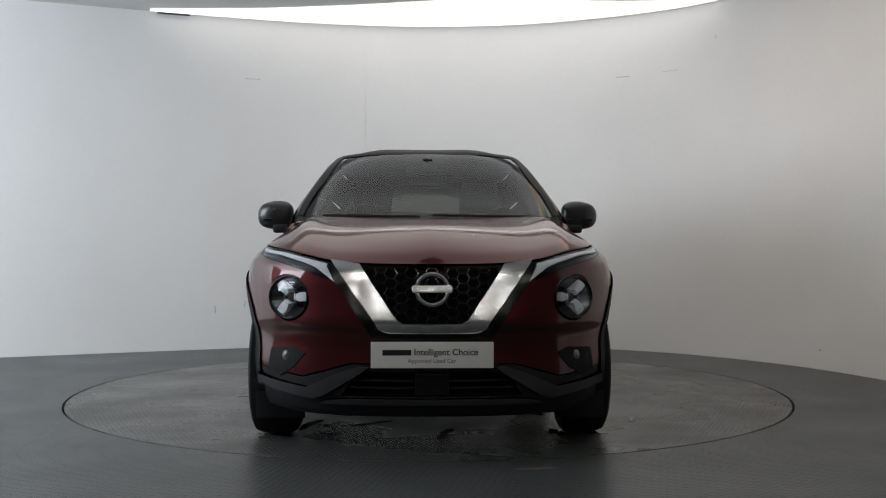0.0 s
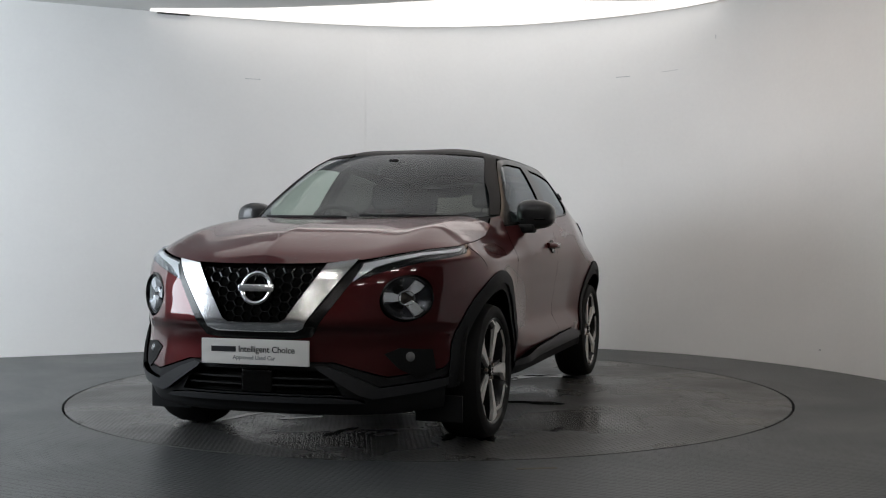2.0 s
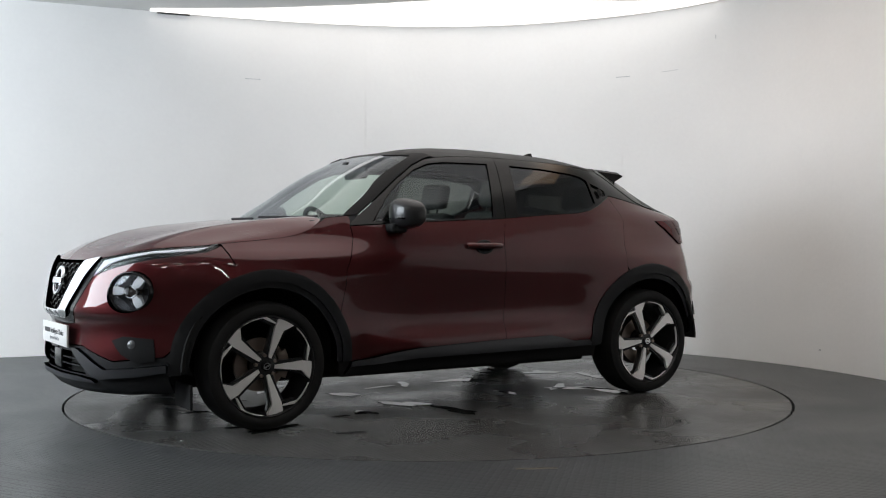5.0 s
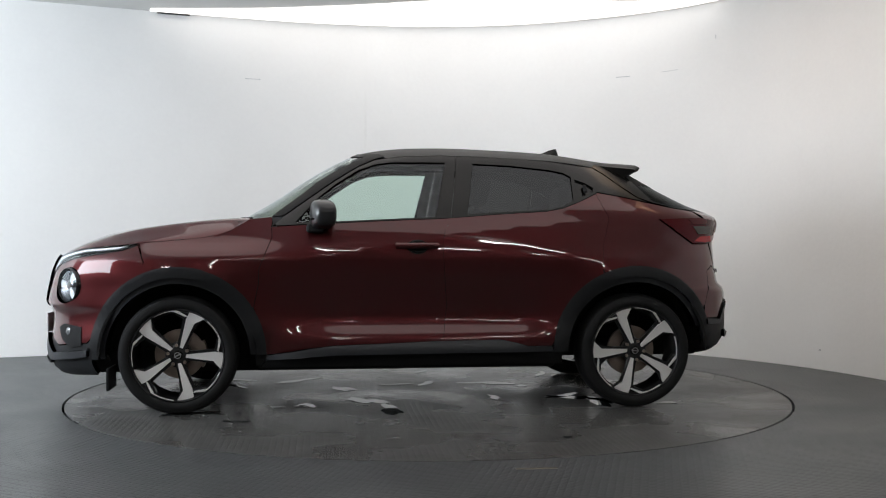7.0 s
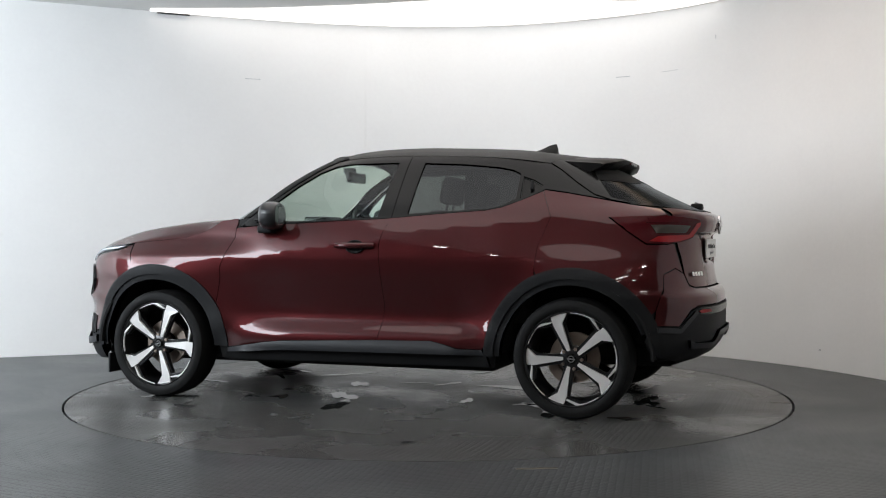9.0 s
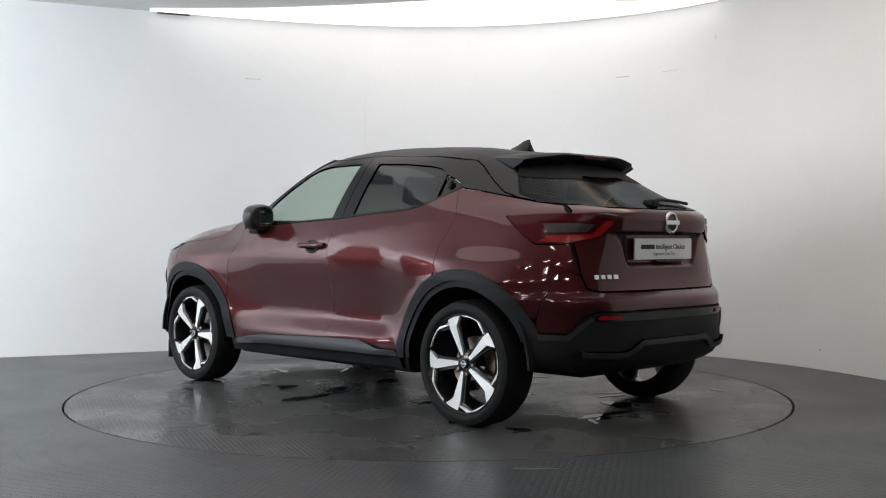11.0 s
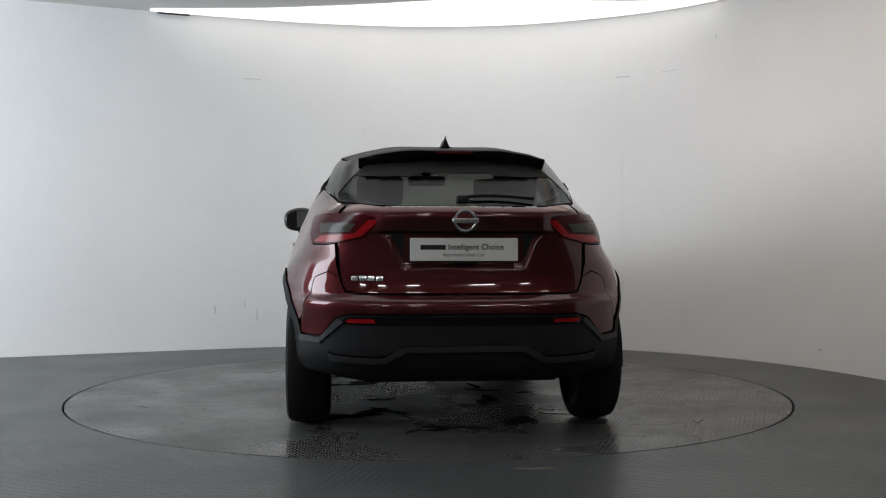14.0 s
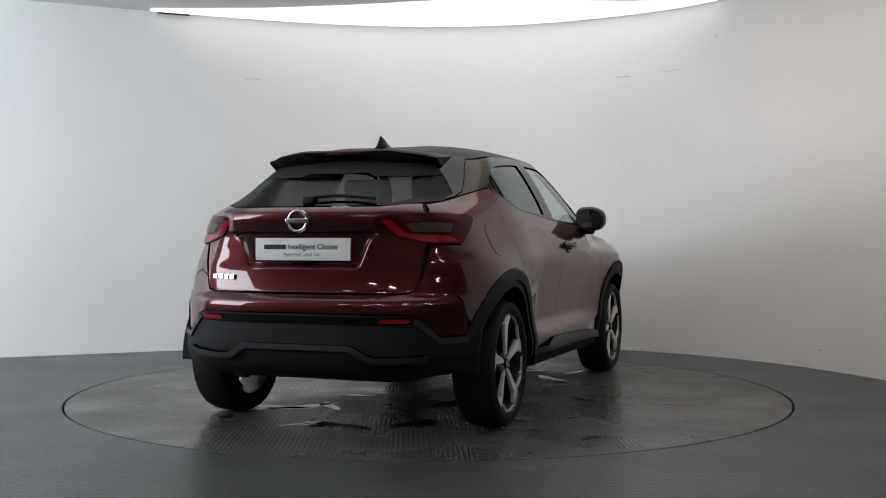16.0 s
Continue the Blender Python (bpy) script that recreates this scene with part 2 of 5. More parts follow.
def curve(*pairs):
    """A smooth monotone curve through (x, y) pairs, flat beyond its ends."""
    xs, ys = [p[0] for p in pairs], [p[1] for p in pairs]
    n = len(xs)
    d = [(ys[i + 1] - ys[i]) / (xs[i + 1] - xs[i]) for i in range(n - 1)]
    t = [d[0]] + [0 if d[i - 1] * d[i] <= 0 else 2 * d[i - 1] * d[i] / (d[i - 1] + d[i]) for i in range(1, n - 1)] + [d[-1]]

    def f(x):
        if x <= xs[0]:
            return ys[0]
        if x >= xs[-1]:
            return ys[-1]
        i = 0
        while x > xs[i + 1]:
            i += 1
        h = xs[i + 1] - xs[i]
        s = (x - xs[i]) / h
        return (ys[i] * (1 + 2 * s) * (1 - s) ** 2 + t[i] * h * s * (1 - s) ** 2 + ys[i + 1] * s * s * (3 - 2 * s) + t[i + 1] * h * s * s * (s - 1))
    return f


def step01(a, b, x):
    s = min(1.0, max(0.0, (x - a) / (b - a)))
    return s * s * (3 - 2 * s)


def inside(poly, u, v):
    c = False
    j = len(poly) - 1
    for i in range(len(poly)):
        (ui, vi), (uj, vj) = poly[i], poly[j]
        if (vi > v) != (vj > v) and u < (uj - ui) * (v - vi) / (vj - vi) + ui:
            c = not c
        j = i
    return c


def shrink(poly, g):
    """The outline moved inwards by g."""
    area = sum(a[0] * b[1] - b[0] * a[1] for a, b in zip(poly, poly[1:] + poly[:1]))
    if area < 0:
        poly = poly[::-1]
    if g == 0:
        return list(poly)
    out = []
    n = len(poly)
    for i in range(n):
        p, a, b = Vector(poly[i]), Vector(poly[i - 1]), Vector(poly[(i + 1) % n])
        e0, e1 = (p - a), (b - p)
        if e0.length < 1e-7 or e1.length < 1e-7:
            continue
        e0.normalize(), e1.normalize()
        n0, n1 = Vector((-e0.y, e0.x)), Vector((-e1.y, e1.x))
        k = max(0.35, 1 + n0.dot(n1))
        out.append(tuple(p + (n0 + n1) * (g / k)))
    return out


def panel(name, poly, surf, mat, parent, step=0.03, gap=0.002, lift=0.0, thick=0.012, label="", holes=(), flip=1):
    """A sheet with rolled-in edges: the outline poly on the chart of surf(u, v), lifted along its normal."""
    poly = shrink(poly, gap)
    rings = [poly] + [shrink(h, -gap)[::-1] for h in holes]
    pts, edges = [], []
    for ring in rings:
        fine = []
        for a, b in zip(ring, ring[1:] + ring[:1]):
            k = max(1, int(math.hypot(b[0] - a[0], b[1] - a[1]) / step + 0.5))
            fine += [(a[0] + (b[0] - a[0]) * i / k, a[1] + (b[1] - a[1]) * i / k) for i in range(k)]
        o = len(pts)
        pts += fine
        edges += [(o + i, o + (i + 1) % len(fine)) for i in range(len(fine))]
    border = np.array(pts)
    u0, v0, u1, v1 = min(p[0] for p in poly), min(p[1] for p in poly), max(p[0] for p in poly), max(p[1] for p in poly)
    for i in range(int((u1 - u0) / step) + 2):
        for j in range(int((v1 - v0) / step) + 2):
            u, v = u0 + i * step, v0 + j * step
            if inside(rings[0], u, v) and not any(inside(h, u, v) for h in rings[1:]):
                if np.min((border[:, 0] - u) ** 2 + (border[:, 1] - v) ** 2) > (0.4 * step) ** 2:
                    pts.append((u, v))
    vs, es, fs, *_ = delaunay_2d_cdt([Vector(p) for p in pts], edges, [], 1, 1e-6)
    mids = [(sum((vs[i] for i in f), Vector((0, 0))) / len(f)) for f in fs]
    fs = [f for f, c in zip(fs, mids) if inside(rings[0], *c) and not any(inside(h, *c) for h in rings[1:])]
    place, normal = [], []
    for p in vs:
        u, v = p
        q = surf(u, v)
        du, dv = surf(u + 0.004, v) - surf(u - 0.004, v), surf(u, v + 0.004) - surf(u, v - 0.004)
        n = du.cross(dv)
        n = n.normalized() * flip if n.length > 1e-12 else Vector((0, 0, 1))
        place.append(q + n * lift)
        normal.append(n)
    faces, count = [], {}
    for f in fs:
        a, b, c = f[:3]
        f = list(f)
        if (vs[b] - vs[a]).cross(vs[c] - vs[a]) * flip < 0:
            f = f[::-1]
        faces.append(f)
        for i in range(len(f)):
            count[(f[i], f[(i + 1) % len(f)])] = 1
    rim = [(a, b) for a, b in count if (b, a) not in count]
    low = {}
    coords = [tuple(p) for p in place]
    for a, b in rim:
        for v in (a, b):
            if v not in low:
                low[v] = len(coords)
                coords.append(tuple(place[v] - normal[v] * thick))
    every = faces + [[b, a, low[a], low[b]] for a, b in rim]
    me = bpy.data.meshes.new(name)
    me.from_pydata(coords, [], every)
    for p in me.polygons:
        p.use_smooth = True
    nors = []
    for f in faces:
        nors += [tuple(normal[v]) for v in f]
    for a, b in rim:
        n = (place[a] - place[b]).cross(normal[a])
        n = tuple(n.normalized()) if n.length > 1e-12 else tuple(normal[a])
        nors += [n] * 4
    me.normals_split_custom_set(nors)
    me.materials.append(mat)
    ob = new(name, me)
    ob.parent = parent
    if label:
        tagged(ob, label)
    return ob


def both(name, poly, surf, *rest, **more):
    """The same panel on the left and, mirrored, on the right."""
    a = panel(name, poly, surf, *rest, **more)
    more["flip"] = -more.get("flip", 1)

    def other(u, v):
        p = surf(u, v)
        return Vector((p.x, -p.y, p.z))
    b = panel(name, poly, other, *rest, **more)
    return a, b


# ---------- the studio ----------
def spline(points, n=10):
    out = []
    for i in range(len(points) - 1):
        p0, p1, p2, p3 = (Vector(points[max(0, min(len(points) - 1, i + k))]) for k in (-1, 0, 1, 2))
        for j in range(n):
            t = j / n
            out.append(0.5 * (2 * p1 + (p2 - p0) * t + (2 * p0 - 5 * p1 + 4 * p2 - p3) * t * t + (3 * p1 - p0 - 3 * p2 + p3) * t ** 3))
    return out + [Vector(points[-1])]


WALL_PLAN = spline([(-7.5, 0.3), (-5.2, 1.32), (-3.6, 2.0), (-2.3, 2.55), (-1.2, 2.95), (-0.2, 3.13), (0.7, 3.06), (1.5, 2.74),
                    (2.2, 2.25), (2.75, 1.55), (3.12, 0.75), (3.35, -0.2), (3.45, -1.4), (3.45, -3.0)])
HIGH = 3.0


def wall_point(k, off=0.0):
    """A place k (0 to 1) along the wall, off metres in front of it, and the way along."""
    f = k * (len(WALL_PLAN) - 1)
    i = min(int(f), len(WALL_PLAN) - 2)
    p = WALL_PLAN[i].lerp(WALL_PLAN[i + 1], f - i)
    t = (WALL_PLAN[i + 1] - WALL_PLAN[i]).normalized()
    return p + Vector((t.y, -t.x)) * off, t


def setting(name, bm, mat, label, smooth=False):
    return tagged(part(name, bm, mat, None, label, smooth), label, name.split("_")[0], kind="structure")


def build_studio():
    bm = bmesh.new()
    rows = []
    for i, p in enumerate(WALL_PLAN):
        a, b = WALL_PLAN[max(0, i - 1)], WALL_PLAN[min(len(WALL_PLAN) - 1, i + 1)]
        t = (b - a).normalized()
        back = p + Vector((-t.y, t.x)) * 0.15
        rows.append([bm.verts.new((*q, z)) for q, z in ((p, -0.05), (p, HIGH + 0.2), (back, HIGH + 0.2), (back, -0.05))])
    for r0, r1 in zip(rows, rows[1:]):
        for k in range(4):
            bm.faces.new((r0[k], r0[(k + 1) % 4], r1[(k + 1) % 4], r1[k]))
    bm.faces.new(rows[0])
    bm.faces.new(rows[-1][::-1])
    wall = setting("wall_curved", bm, WALL, "curved white painted studio wall with faint panel joints", True)

    # sheets that face the wall, 1.22 m high, with open joints
    lengths = [0.0]
    for a, b in zip(WALL_PLAN, WALL_PLAN[1:]):
        lengths.append(lengths[-1] + (b - a).length)
    total = lengths[-1]

    def at_length(d):
        return wall_point(float(np.interp(d, lengths, [i / (len(lengths) - 1) for i in range(len(lengths))])), 0.004)[0]
    d = 0.13
    for _ in range(6):
        end = min(d + 2.44, total)
        for z0, z1 in ((0.0, 1.22), (1.22, 2.44), (2.44, HIGH)):
            bm = bmesh.new()
            n = 20
            g = 0.001
            prev = None
            for i in range(n + 1):
                q = at_length(d + g + (end - d - 2 * g) * i / n)
                k = wall_point(float(np.interp(d + (end - d) * i / n, lengths, [j / (len(lengths) - 1) for j in range(len(lengths))])), 0.0)[0]
                now = [bm.verts.new((*q, z0 + g)), bm.verts.new((*q, z1 - g)), bm.verts.new((*k, z1 - g)), bm.verts.new((*k, z0 + g))]
                if prev:
                    for j in range(3):
                        bm.faces.new((prev[j], prev[j + 1], now[j + 1], now[j]))
                prev = now
            sheet = part("wall_sheet", bm, WALL, wall)
        d = end
        if d >= total:
            break
    # scuffs and scratches
    for px, z, w, h, lean in ((-1.93, 0.36, 0.008, 0.07, 4), (-1.70, 0.40, 0.006, 0.05, -6), (-1.58, 0.30, 0.007, 0.10, 2), (-1.60, 2.452, 0.14, 0.005, 0.6), (1.72, 2.448, 0.13, 0.006, -0.6), (2.1, 2.462, 0.16, 0.003, 2), (2.42, 2.70, 0.006, 0.03, 0), (2.98, 0.15, 0.02, 0.01, 0)):
        k = min(range(400), key=lambda i: abs(wall_point(i / 400)[0].x - px) + (0 if wall_point(i / 400)[0].y > 0.9 else 9)) / 400
        q, t = wall_point(k, 0.006)
        bm = bmesh.new()
        m = Matrix(((t.x, 0, t.y, q.x), (t.y, 0, -t.x, q.y), (0, 1, 0, z), (0, 0, 0, 1))) @ pose(0, 0, 0, 0, 0, lean)
        box(bm, -w / 2, w / 2, -h / 2, h / 2, -0.001, 0.0015, 0, m)
        part("wall_scuff", bm, MARK, wall, "grey scuff mark", False)
    bm = bmesh.new()
    box(bm, -0.09, 0.09, -0.012, 0.012, 0.0, 0.0015, 0, pose(0.46, -2.42, 0.0, 0, 0, 6))
    tagged(part("floor_tape", bm, TAPE, None, "", False), "short strip of yellowed tape on the floor", "tape")

    # floor round the turntable
    bm = bmesh.new()
    n, r0 = 160, 2.272
    inner = [bm.verts.new((r0 * math.cos(2 * math.pi * i / n), r0 * math.sin(2 * math.pi * i / n), 0)) for i in range(n)]
    deep = [bm.verts.new((v.co.x, v.co.y, -0.06)) for v in inner]
    outer = []
    for i in range(n):
        c, s = math.cos(2 * math.pi * i / n), math.sin(2 * math.pi * i / n)
        k = 12.5 / max(abs(c), abs(s))
        outer.append(bm.verts.new((c * k, s * k, 0)))
    for i in range(n):
        j = (i + 1) % n
        bm.faces.new((inner[i], inner[j], outer[j], outer[i]))
        bm.faces.new((inner[j], inner[i], deep[i], deep[j]))
    setting("floor", bm, FLOOR, "dark grey painted tread plate floor, worn and damp")
    bm = bmesh.new()
    box(bm, -3, 3, -3, 3, -0.12, -0.06)
    setting("floor_pit", bm, GAP, "black pit under the turntable")

    # ceiling of the studio and of the hall behind the camera
    bm = bmesh.new()
    box(bm, -9, 5, -4.2, 4.2, HIGH, HIGH + 0.1)
    setting("ceiling", bm, CEIL, "white flat studio ceiling")
    bm = bmesh.new()
    box(bm, -9, 9, -12.4, -4.2, 4.0, 4.1)
    box(bm, -9, 9, -4.3, -4.2, HIGH, 4.05)
    setting("ceiling_hall", bm, HALL, "dark grey hall ceiling behind the stand")
    for name, x0, x1, y0, y1 in (("wall_hall_south", -9, 9, -12.4, -12.2), ("wall_hall_west", -9.0, -8.8, -12.2, 4), ("wall_hall_east", 8.8, 9.0, -12.2, 4), ("wall_hall_north", 3.46, 8.8, -3.0, -2.8)):
        bm = bmesh.new()
        box(bm, x0, x1, y0, y1, -0.05, 4.0)
        setting(name, bm, HALL, "plain dark grey hall wall")


def build_lights():
    # glowing crescent of the ceiling along the wall
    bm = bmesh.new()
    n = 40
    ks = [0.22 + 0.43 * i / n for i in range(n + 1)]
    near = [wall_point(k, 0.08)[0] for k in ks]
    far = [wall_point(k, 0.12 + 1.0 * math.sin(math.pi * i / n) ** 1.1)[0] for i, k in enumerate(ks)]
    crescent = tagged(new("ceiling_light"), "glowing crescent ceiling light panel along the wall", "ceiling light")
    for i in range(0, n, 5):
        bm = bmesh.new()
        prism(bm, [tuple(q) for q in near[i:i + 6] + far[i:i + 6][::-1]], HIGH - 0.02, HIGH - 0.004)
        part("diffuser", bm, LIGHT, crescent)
    # dark slot in the ceiling beside the wall
    q, t = wall_point(0.232, 0.05)
    bm = bmesh.new()
    box(bm, -0.14, 0.14, -0.012, 0.012, 0.0, 0.02, 0, pose(q.x, q.y, HIGH - 0.026, 0, 0, math.degrees(math.atan2(t.y, t.x))))
    setting("ceiling_slot", bm, GAP, "narrow dark slot in the white ceiling")
    # unseen glowing disc, added under the white ceiling to light wall and car evenly
    disc = tagged(new("ceiling_light"), "large soft round glow added to the ceiling over the turntable", "ceiling light")
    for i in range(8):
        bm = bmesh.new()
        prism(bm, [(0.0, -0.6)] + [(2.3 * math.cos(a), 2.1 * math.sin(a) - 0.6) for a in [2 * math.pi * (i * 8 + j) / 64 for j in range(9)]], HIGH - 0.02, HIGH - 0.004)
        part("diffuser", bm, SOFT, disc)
    for i in range(10):
        bm = bmesh.new()
        box(bm, -0.35, 0.35, -0.03, 0.03, -0.05, 0, 0.008)
        o = part("tube_light", bm, TUBE, None)
        o.matrix_world = pose(-4.4 + 2.2 * (i % 5), -6.3 if i < 5 else -9.4, 3.9)
        tagged(o, "bright white tube lamp on the hall ceiling", "tube light", "hall tube lights")


# ---------- turntable ----------
def build_turntable():
    table = tagged(new("turntable"), "round steel turntable with a damp dark grey tread plate top", "turntable")
    bm = bmesh.new()
    lathe(bm, [(0.0, -0.02), (0.0, 0.0), (2.2555, 0.0), (2.2575, -0.002), (2.2575, -0.05), (2.0, -0.05)], 160, closed=False)
    part("top_plate", bm, DISC, table)
    rng = random.Random(5)
    for i in range(34):
        if i < 25:
            x, y, r = rng.uniform(-1.5, 1.6), rng.uniform(-0.85, 0.85), rng.uniform(0.03, 0.12)
        else:
            a, d = rng.uniform(0, 6.28), rng.uniform(0.9, 2.0)
            x, y, r = d * math.cos(a), d * math.sin(a), rng.uniform(0.02, 0.06)
        n = 40
        ph = [rng.uniform(0, 6.28) for _ in range(5)]
        lead, wide = rng.uniform(0.6, 1.0), rng.uniform(0, 3.14)
        pts = []
        for k in range(n):
            t = 2 * math.pi * k / n
            q = r * (1 + 0.34 * math.sin(2 * t + ph[0]) + 0.22 * math.sin(3 * t + ph[1]) + 0.11 * math.sin(5 * t + ph[2]) + 0.05 * math.sin(8 * t + ph[3]) + 0.06 * math.sin(13 * t + ph[4]))
            u, v = q * math.cos(t) * 1.5, q * math.sin(t) * lead * 0.7
            pts.append((x + u * math.cos(wide) - v * math.sin(wide), y + u * math.sin(wide) + v * math.cos(wide)))
        bm = bmesh.new()
        prism(bm, pts, 0.0002, 0.0022, None, 0.0)
        part("puddle", bm, WATER, table, "thin puddle of rain water", False)
    return table


# ---------- car body surface ----------
WIDE = curve((0.16, 0.78), (0.25, 0.845), (0.40, 0.866), (0.55, 0.852), (0.70, 0.862), (0.80, 0.873), (0.87, 0.875), (0.91, 0.870), (0.95, 0.861), (1.02, 0.840), (1.08, 0.815),
             (1.12, 0.797), (1.22, 0.755), (1.327, 0.70), (1.449, 0.622), (1.50, 0.568), (1.54, 0.49), (1.58, 0.34))
NOSE = curve((0.16, 2.02), (0.22, 2.14), (0.30, 2.165), (0.42, 2.155), (0.52, 2.145), (0.57, 2.15), (0.615, 2.178), (0.65, 2.172), (0.72, 2.155), (0.80, 2.135), (0.88, 2.10), (0.95, 2.02), (1.02, 1.90), (1.12, 1.65))
TAIL = curve((0.16, -1.55), (0.26, -1.75), (0.31, -1.93), (0.36, -2.01), (0.45, -2.045), (0.58, -2.048), (0.65, -2.048), (0.69, -2.038), (0.725, -1.998), (0.85, -1.978), (1.0, -1.982), (1.08, -2.0),
             (1.125, -2.015), (1.15, -1.975), (1.19, -1.86), (1.235, -1.76), (1.316, -1.60), (1.41, -1.43), (1.48, -1.28), (1.56, -1.05))
GLASSFRONT = curve((0.95, 1.16), (1.06, 1.06), (1.139, 0.945), (1.235, 0.785), (1.361, 0.598), (1.468, 0.41), (1.535, 0.255), (1.58, 0.12))
CREST = curve((-1.55, 1.462), (-1.346, 1.482), (-1.181, 1.501), (-0.887, 1.539), (-0.518, 1.560), (-0.222, 1.569), (-0.037, 1.566), (0.112, 1.555), (0.26, 1.532), (0.36, 1.49))


LEDGE = curve((0.32, 0.004), (0.37, 0.022), (0.41, 0.021), (0.525, -0.023), (0.55, -0.025), (0.70, -0.014), (0.85, -0.003), (0.95, 0.0))
DRAW_IN = curve((0.68, 0.0), (0.76, 0.012), (0.83, 0.034), (0.95, 0.068), (1.05, 0.066), (1.12, 0.056), (1.2, 0.045), (1.27, 0.032), (1.36, 0.030), (1.5, 0.030))
SHOULDER = curve((-1.2, 1.10), (-0.66, 1.06), (-0.2, 1.0), (0.43, 0.905), (0.75, 0.86))


def half_width(x, z):
    w = WIDE(z)
    mid = step01(0.2, 0.45, z) * (1 - step01(0.75, 1.0, z))
    w += 0.022 * mid * (1.55 * math.exp(-((x - 1.40) / 0.42) ** 2) + 1.4 * math.exp(-((x + 1.36) / 0.45) ** 2))
    for ax in (1.318, -1.318):
        r = math.hypot(x - ax, z - 0.335)
        if r < 0.75:
            w += 0.012 * math.exp(-max(0.0, r - 0.49) / 0.05)
    w -= 0.07 * step01(0.55, 1.05, x) * step01(0.88, 1.01, z)
    door = step01(0.80, 0.45, x) * step01(-1.25, -0.95, x)
    w += 0.007 * door * math.exp(-abs(z - SHOULDER(x)) / 0.07)
    # scooped lower doors: a ledge that faces up over the sill, a hollow above it
    scoop = step01(0.86, 0.40, x - 0.35 * (z - 0.53)) * step01(-0.90, -0.62, x)
    w += scoop * LEDGE(z)
    # the flanks draw in over the rear wheels towards the tail
    w += 0.012 * step01(-0.55, -1.1, x) * math.exp(-((z - 0.90) / 0.10) ** 2)
    w -= 0.028 * step01(0.52, 0.36, z) * math.exp(-((x - 0.85) / 0.09) ** 2)
    w -= DRAW_IN(z) * step01(-0.85, -1.62, x)
    return w


class Tub:
    """The body's skin: at each height a plan outline with rounded ends; a place on it is (metres round from the nose, height)."""

    def __init__(self, nose, nose_start, nose_power, zref):
        self.nose, self.nose_start, self.nose_power, self.zref = nose, nose_start, nose_power, zref
        ts = [3 * i / 900 for i in range(901)]
        ps = [self.at(t, zref) for t in ts]
        q = [0.0]
        for a, b in zip(ps, ps[1:]):
            q.append(q[-1] + (b - a).length)
        self.ts, self.qs = np.array(ts), np.array(q)
        self.end = q[-1]

    def at(self, t, z):
        if t < 1:
            xf, n = self.nose(z), self.nose_power
            xs = self.nose_start(z)
            a = t * math.pi / 2
            x = xs + (xf - xs) * max(0.0, math.cos(a)) ** (2 / n)
            return Vector((x, half_width(x, z) * math.sin(a) ** (2 / n), z))
        k = step01(1.05, 1.27, z)
        xr, n, xe = TAIL(z), 3.0 + 0.6 * k, -1.3 + 0.95 * k
        if t < 2:
            xs = self.nose_start(z)
            x = xs + (xe - xs) * (t - 1)
            return Vector((x, half_width(x, z), z))
        a = (t - 2) * math.pi / 2
        x = xe + (xr - xe) * math.sin(a) ** (2 / n)
        return Vector((x, half_width(x, z) * max(0.0, math.cos(a)) ** (2 / n), z))

    def __call__(self, q, z):
        t = float(np.interp(abs(q), self.qs, self.ts))
        p = self.at(t, z)
        return p if q >= 0 else Vector((p.x, -p.y, p.z))

    def q(self, kind, value, z):
        """Metres round: kind x (a side place), y (from the front), r (y seen from the rear)."""
        lo, hi = {"x": (0.0, 3.0), "y": (0.0, 1.0), "r": (2.0, 3.0)}[kind]
        for _ in range(40):
            t = (lo + hi) / 2
            p = self.at(t, z)
            further = p.x > value if kind == "x" else (p.y < value if kind == "y" else p.y > value)
            lo, hi = (t, hi) if further else (lo, t)
        return float(np.interp(lo, self.ts, self.qs))

    def poly(self, *pts):
        out = []
        for (k, v, z), (k2, v2, z2) in zip(pts, pts[1:] + pts[:1]):
            n = max(1, int(math.hypot(v2 - v, z2 - z) / 0.04)) if k == k2 and (k == "x" or pts[0] != (k2, v2, z2)) else 1
            out += [(self.q(k, v + (v2 - v) * i / n, z + (z2 - z) * i / n), z + (z2 - z) * i / n) for i in range(n)]
        return out


def side_chart(tub):
    """The flank of the skin, charted by metres rearwards and height."""
    def f(u, z):
        x, k = -u, 1.0
        bend = step01(1.05, 1.27, z)
        xs, xe = tub.nose_start(z), -1.3 + 0.95 * bend
        if x > xs:
            n = tub.nose_power
            k = max(0.0, 1 - min(1.0, (x - xs) / (tub.nose(z) - xs)) ** n) ** (1 / n)
        elif x < xe:
            n = 3.0 + 0.6 * bend
            k = max(0.0, 1 - min(1.0, (xe - x) / (xe - TAIL(z))) ** n) ** (1 / n)
        return Vector((x, half_width(x, z) * k, z))
    return f


def side_poly(tub, *pts):
    flat = [(-v, z) if k == "x" else (-tub(tub.q(k, v, z), z).x, z) for k, v, z in pts]
    out = []
    for (u, z), (u2, z2) in zip(flat, flat[1:] + flat[:1]):
        n = max(1, int(math.hypot(u2 - u, z2 - z) / 0.03))
        out += [(u + (u2 - u) * i / n, z + (z2 - z) * i / n) for i in range(n)]
    return out


LOW = Tub(NOSE, lambda z: 1.3, 2.6, 0.7)
TOP = Tub(GLASSFRONT, lambda z: GLASSFRONT(z) - 0.67, 4.0, 1.2)
X = lambda *zs: [("x", a, b) for a, b in zs]
Y = lambda *zs: [("y", a, b) for a, b in zs]
R = lambda *zs: [("r", a, b) for a, b in zs]
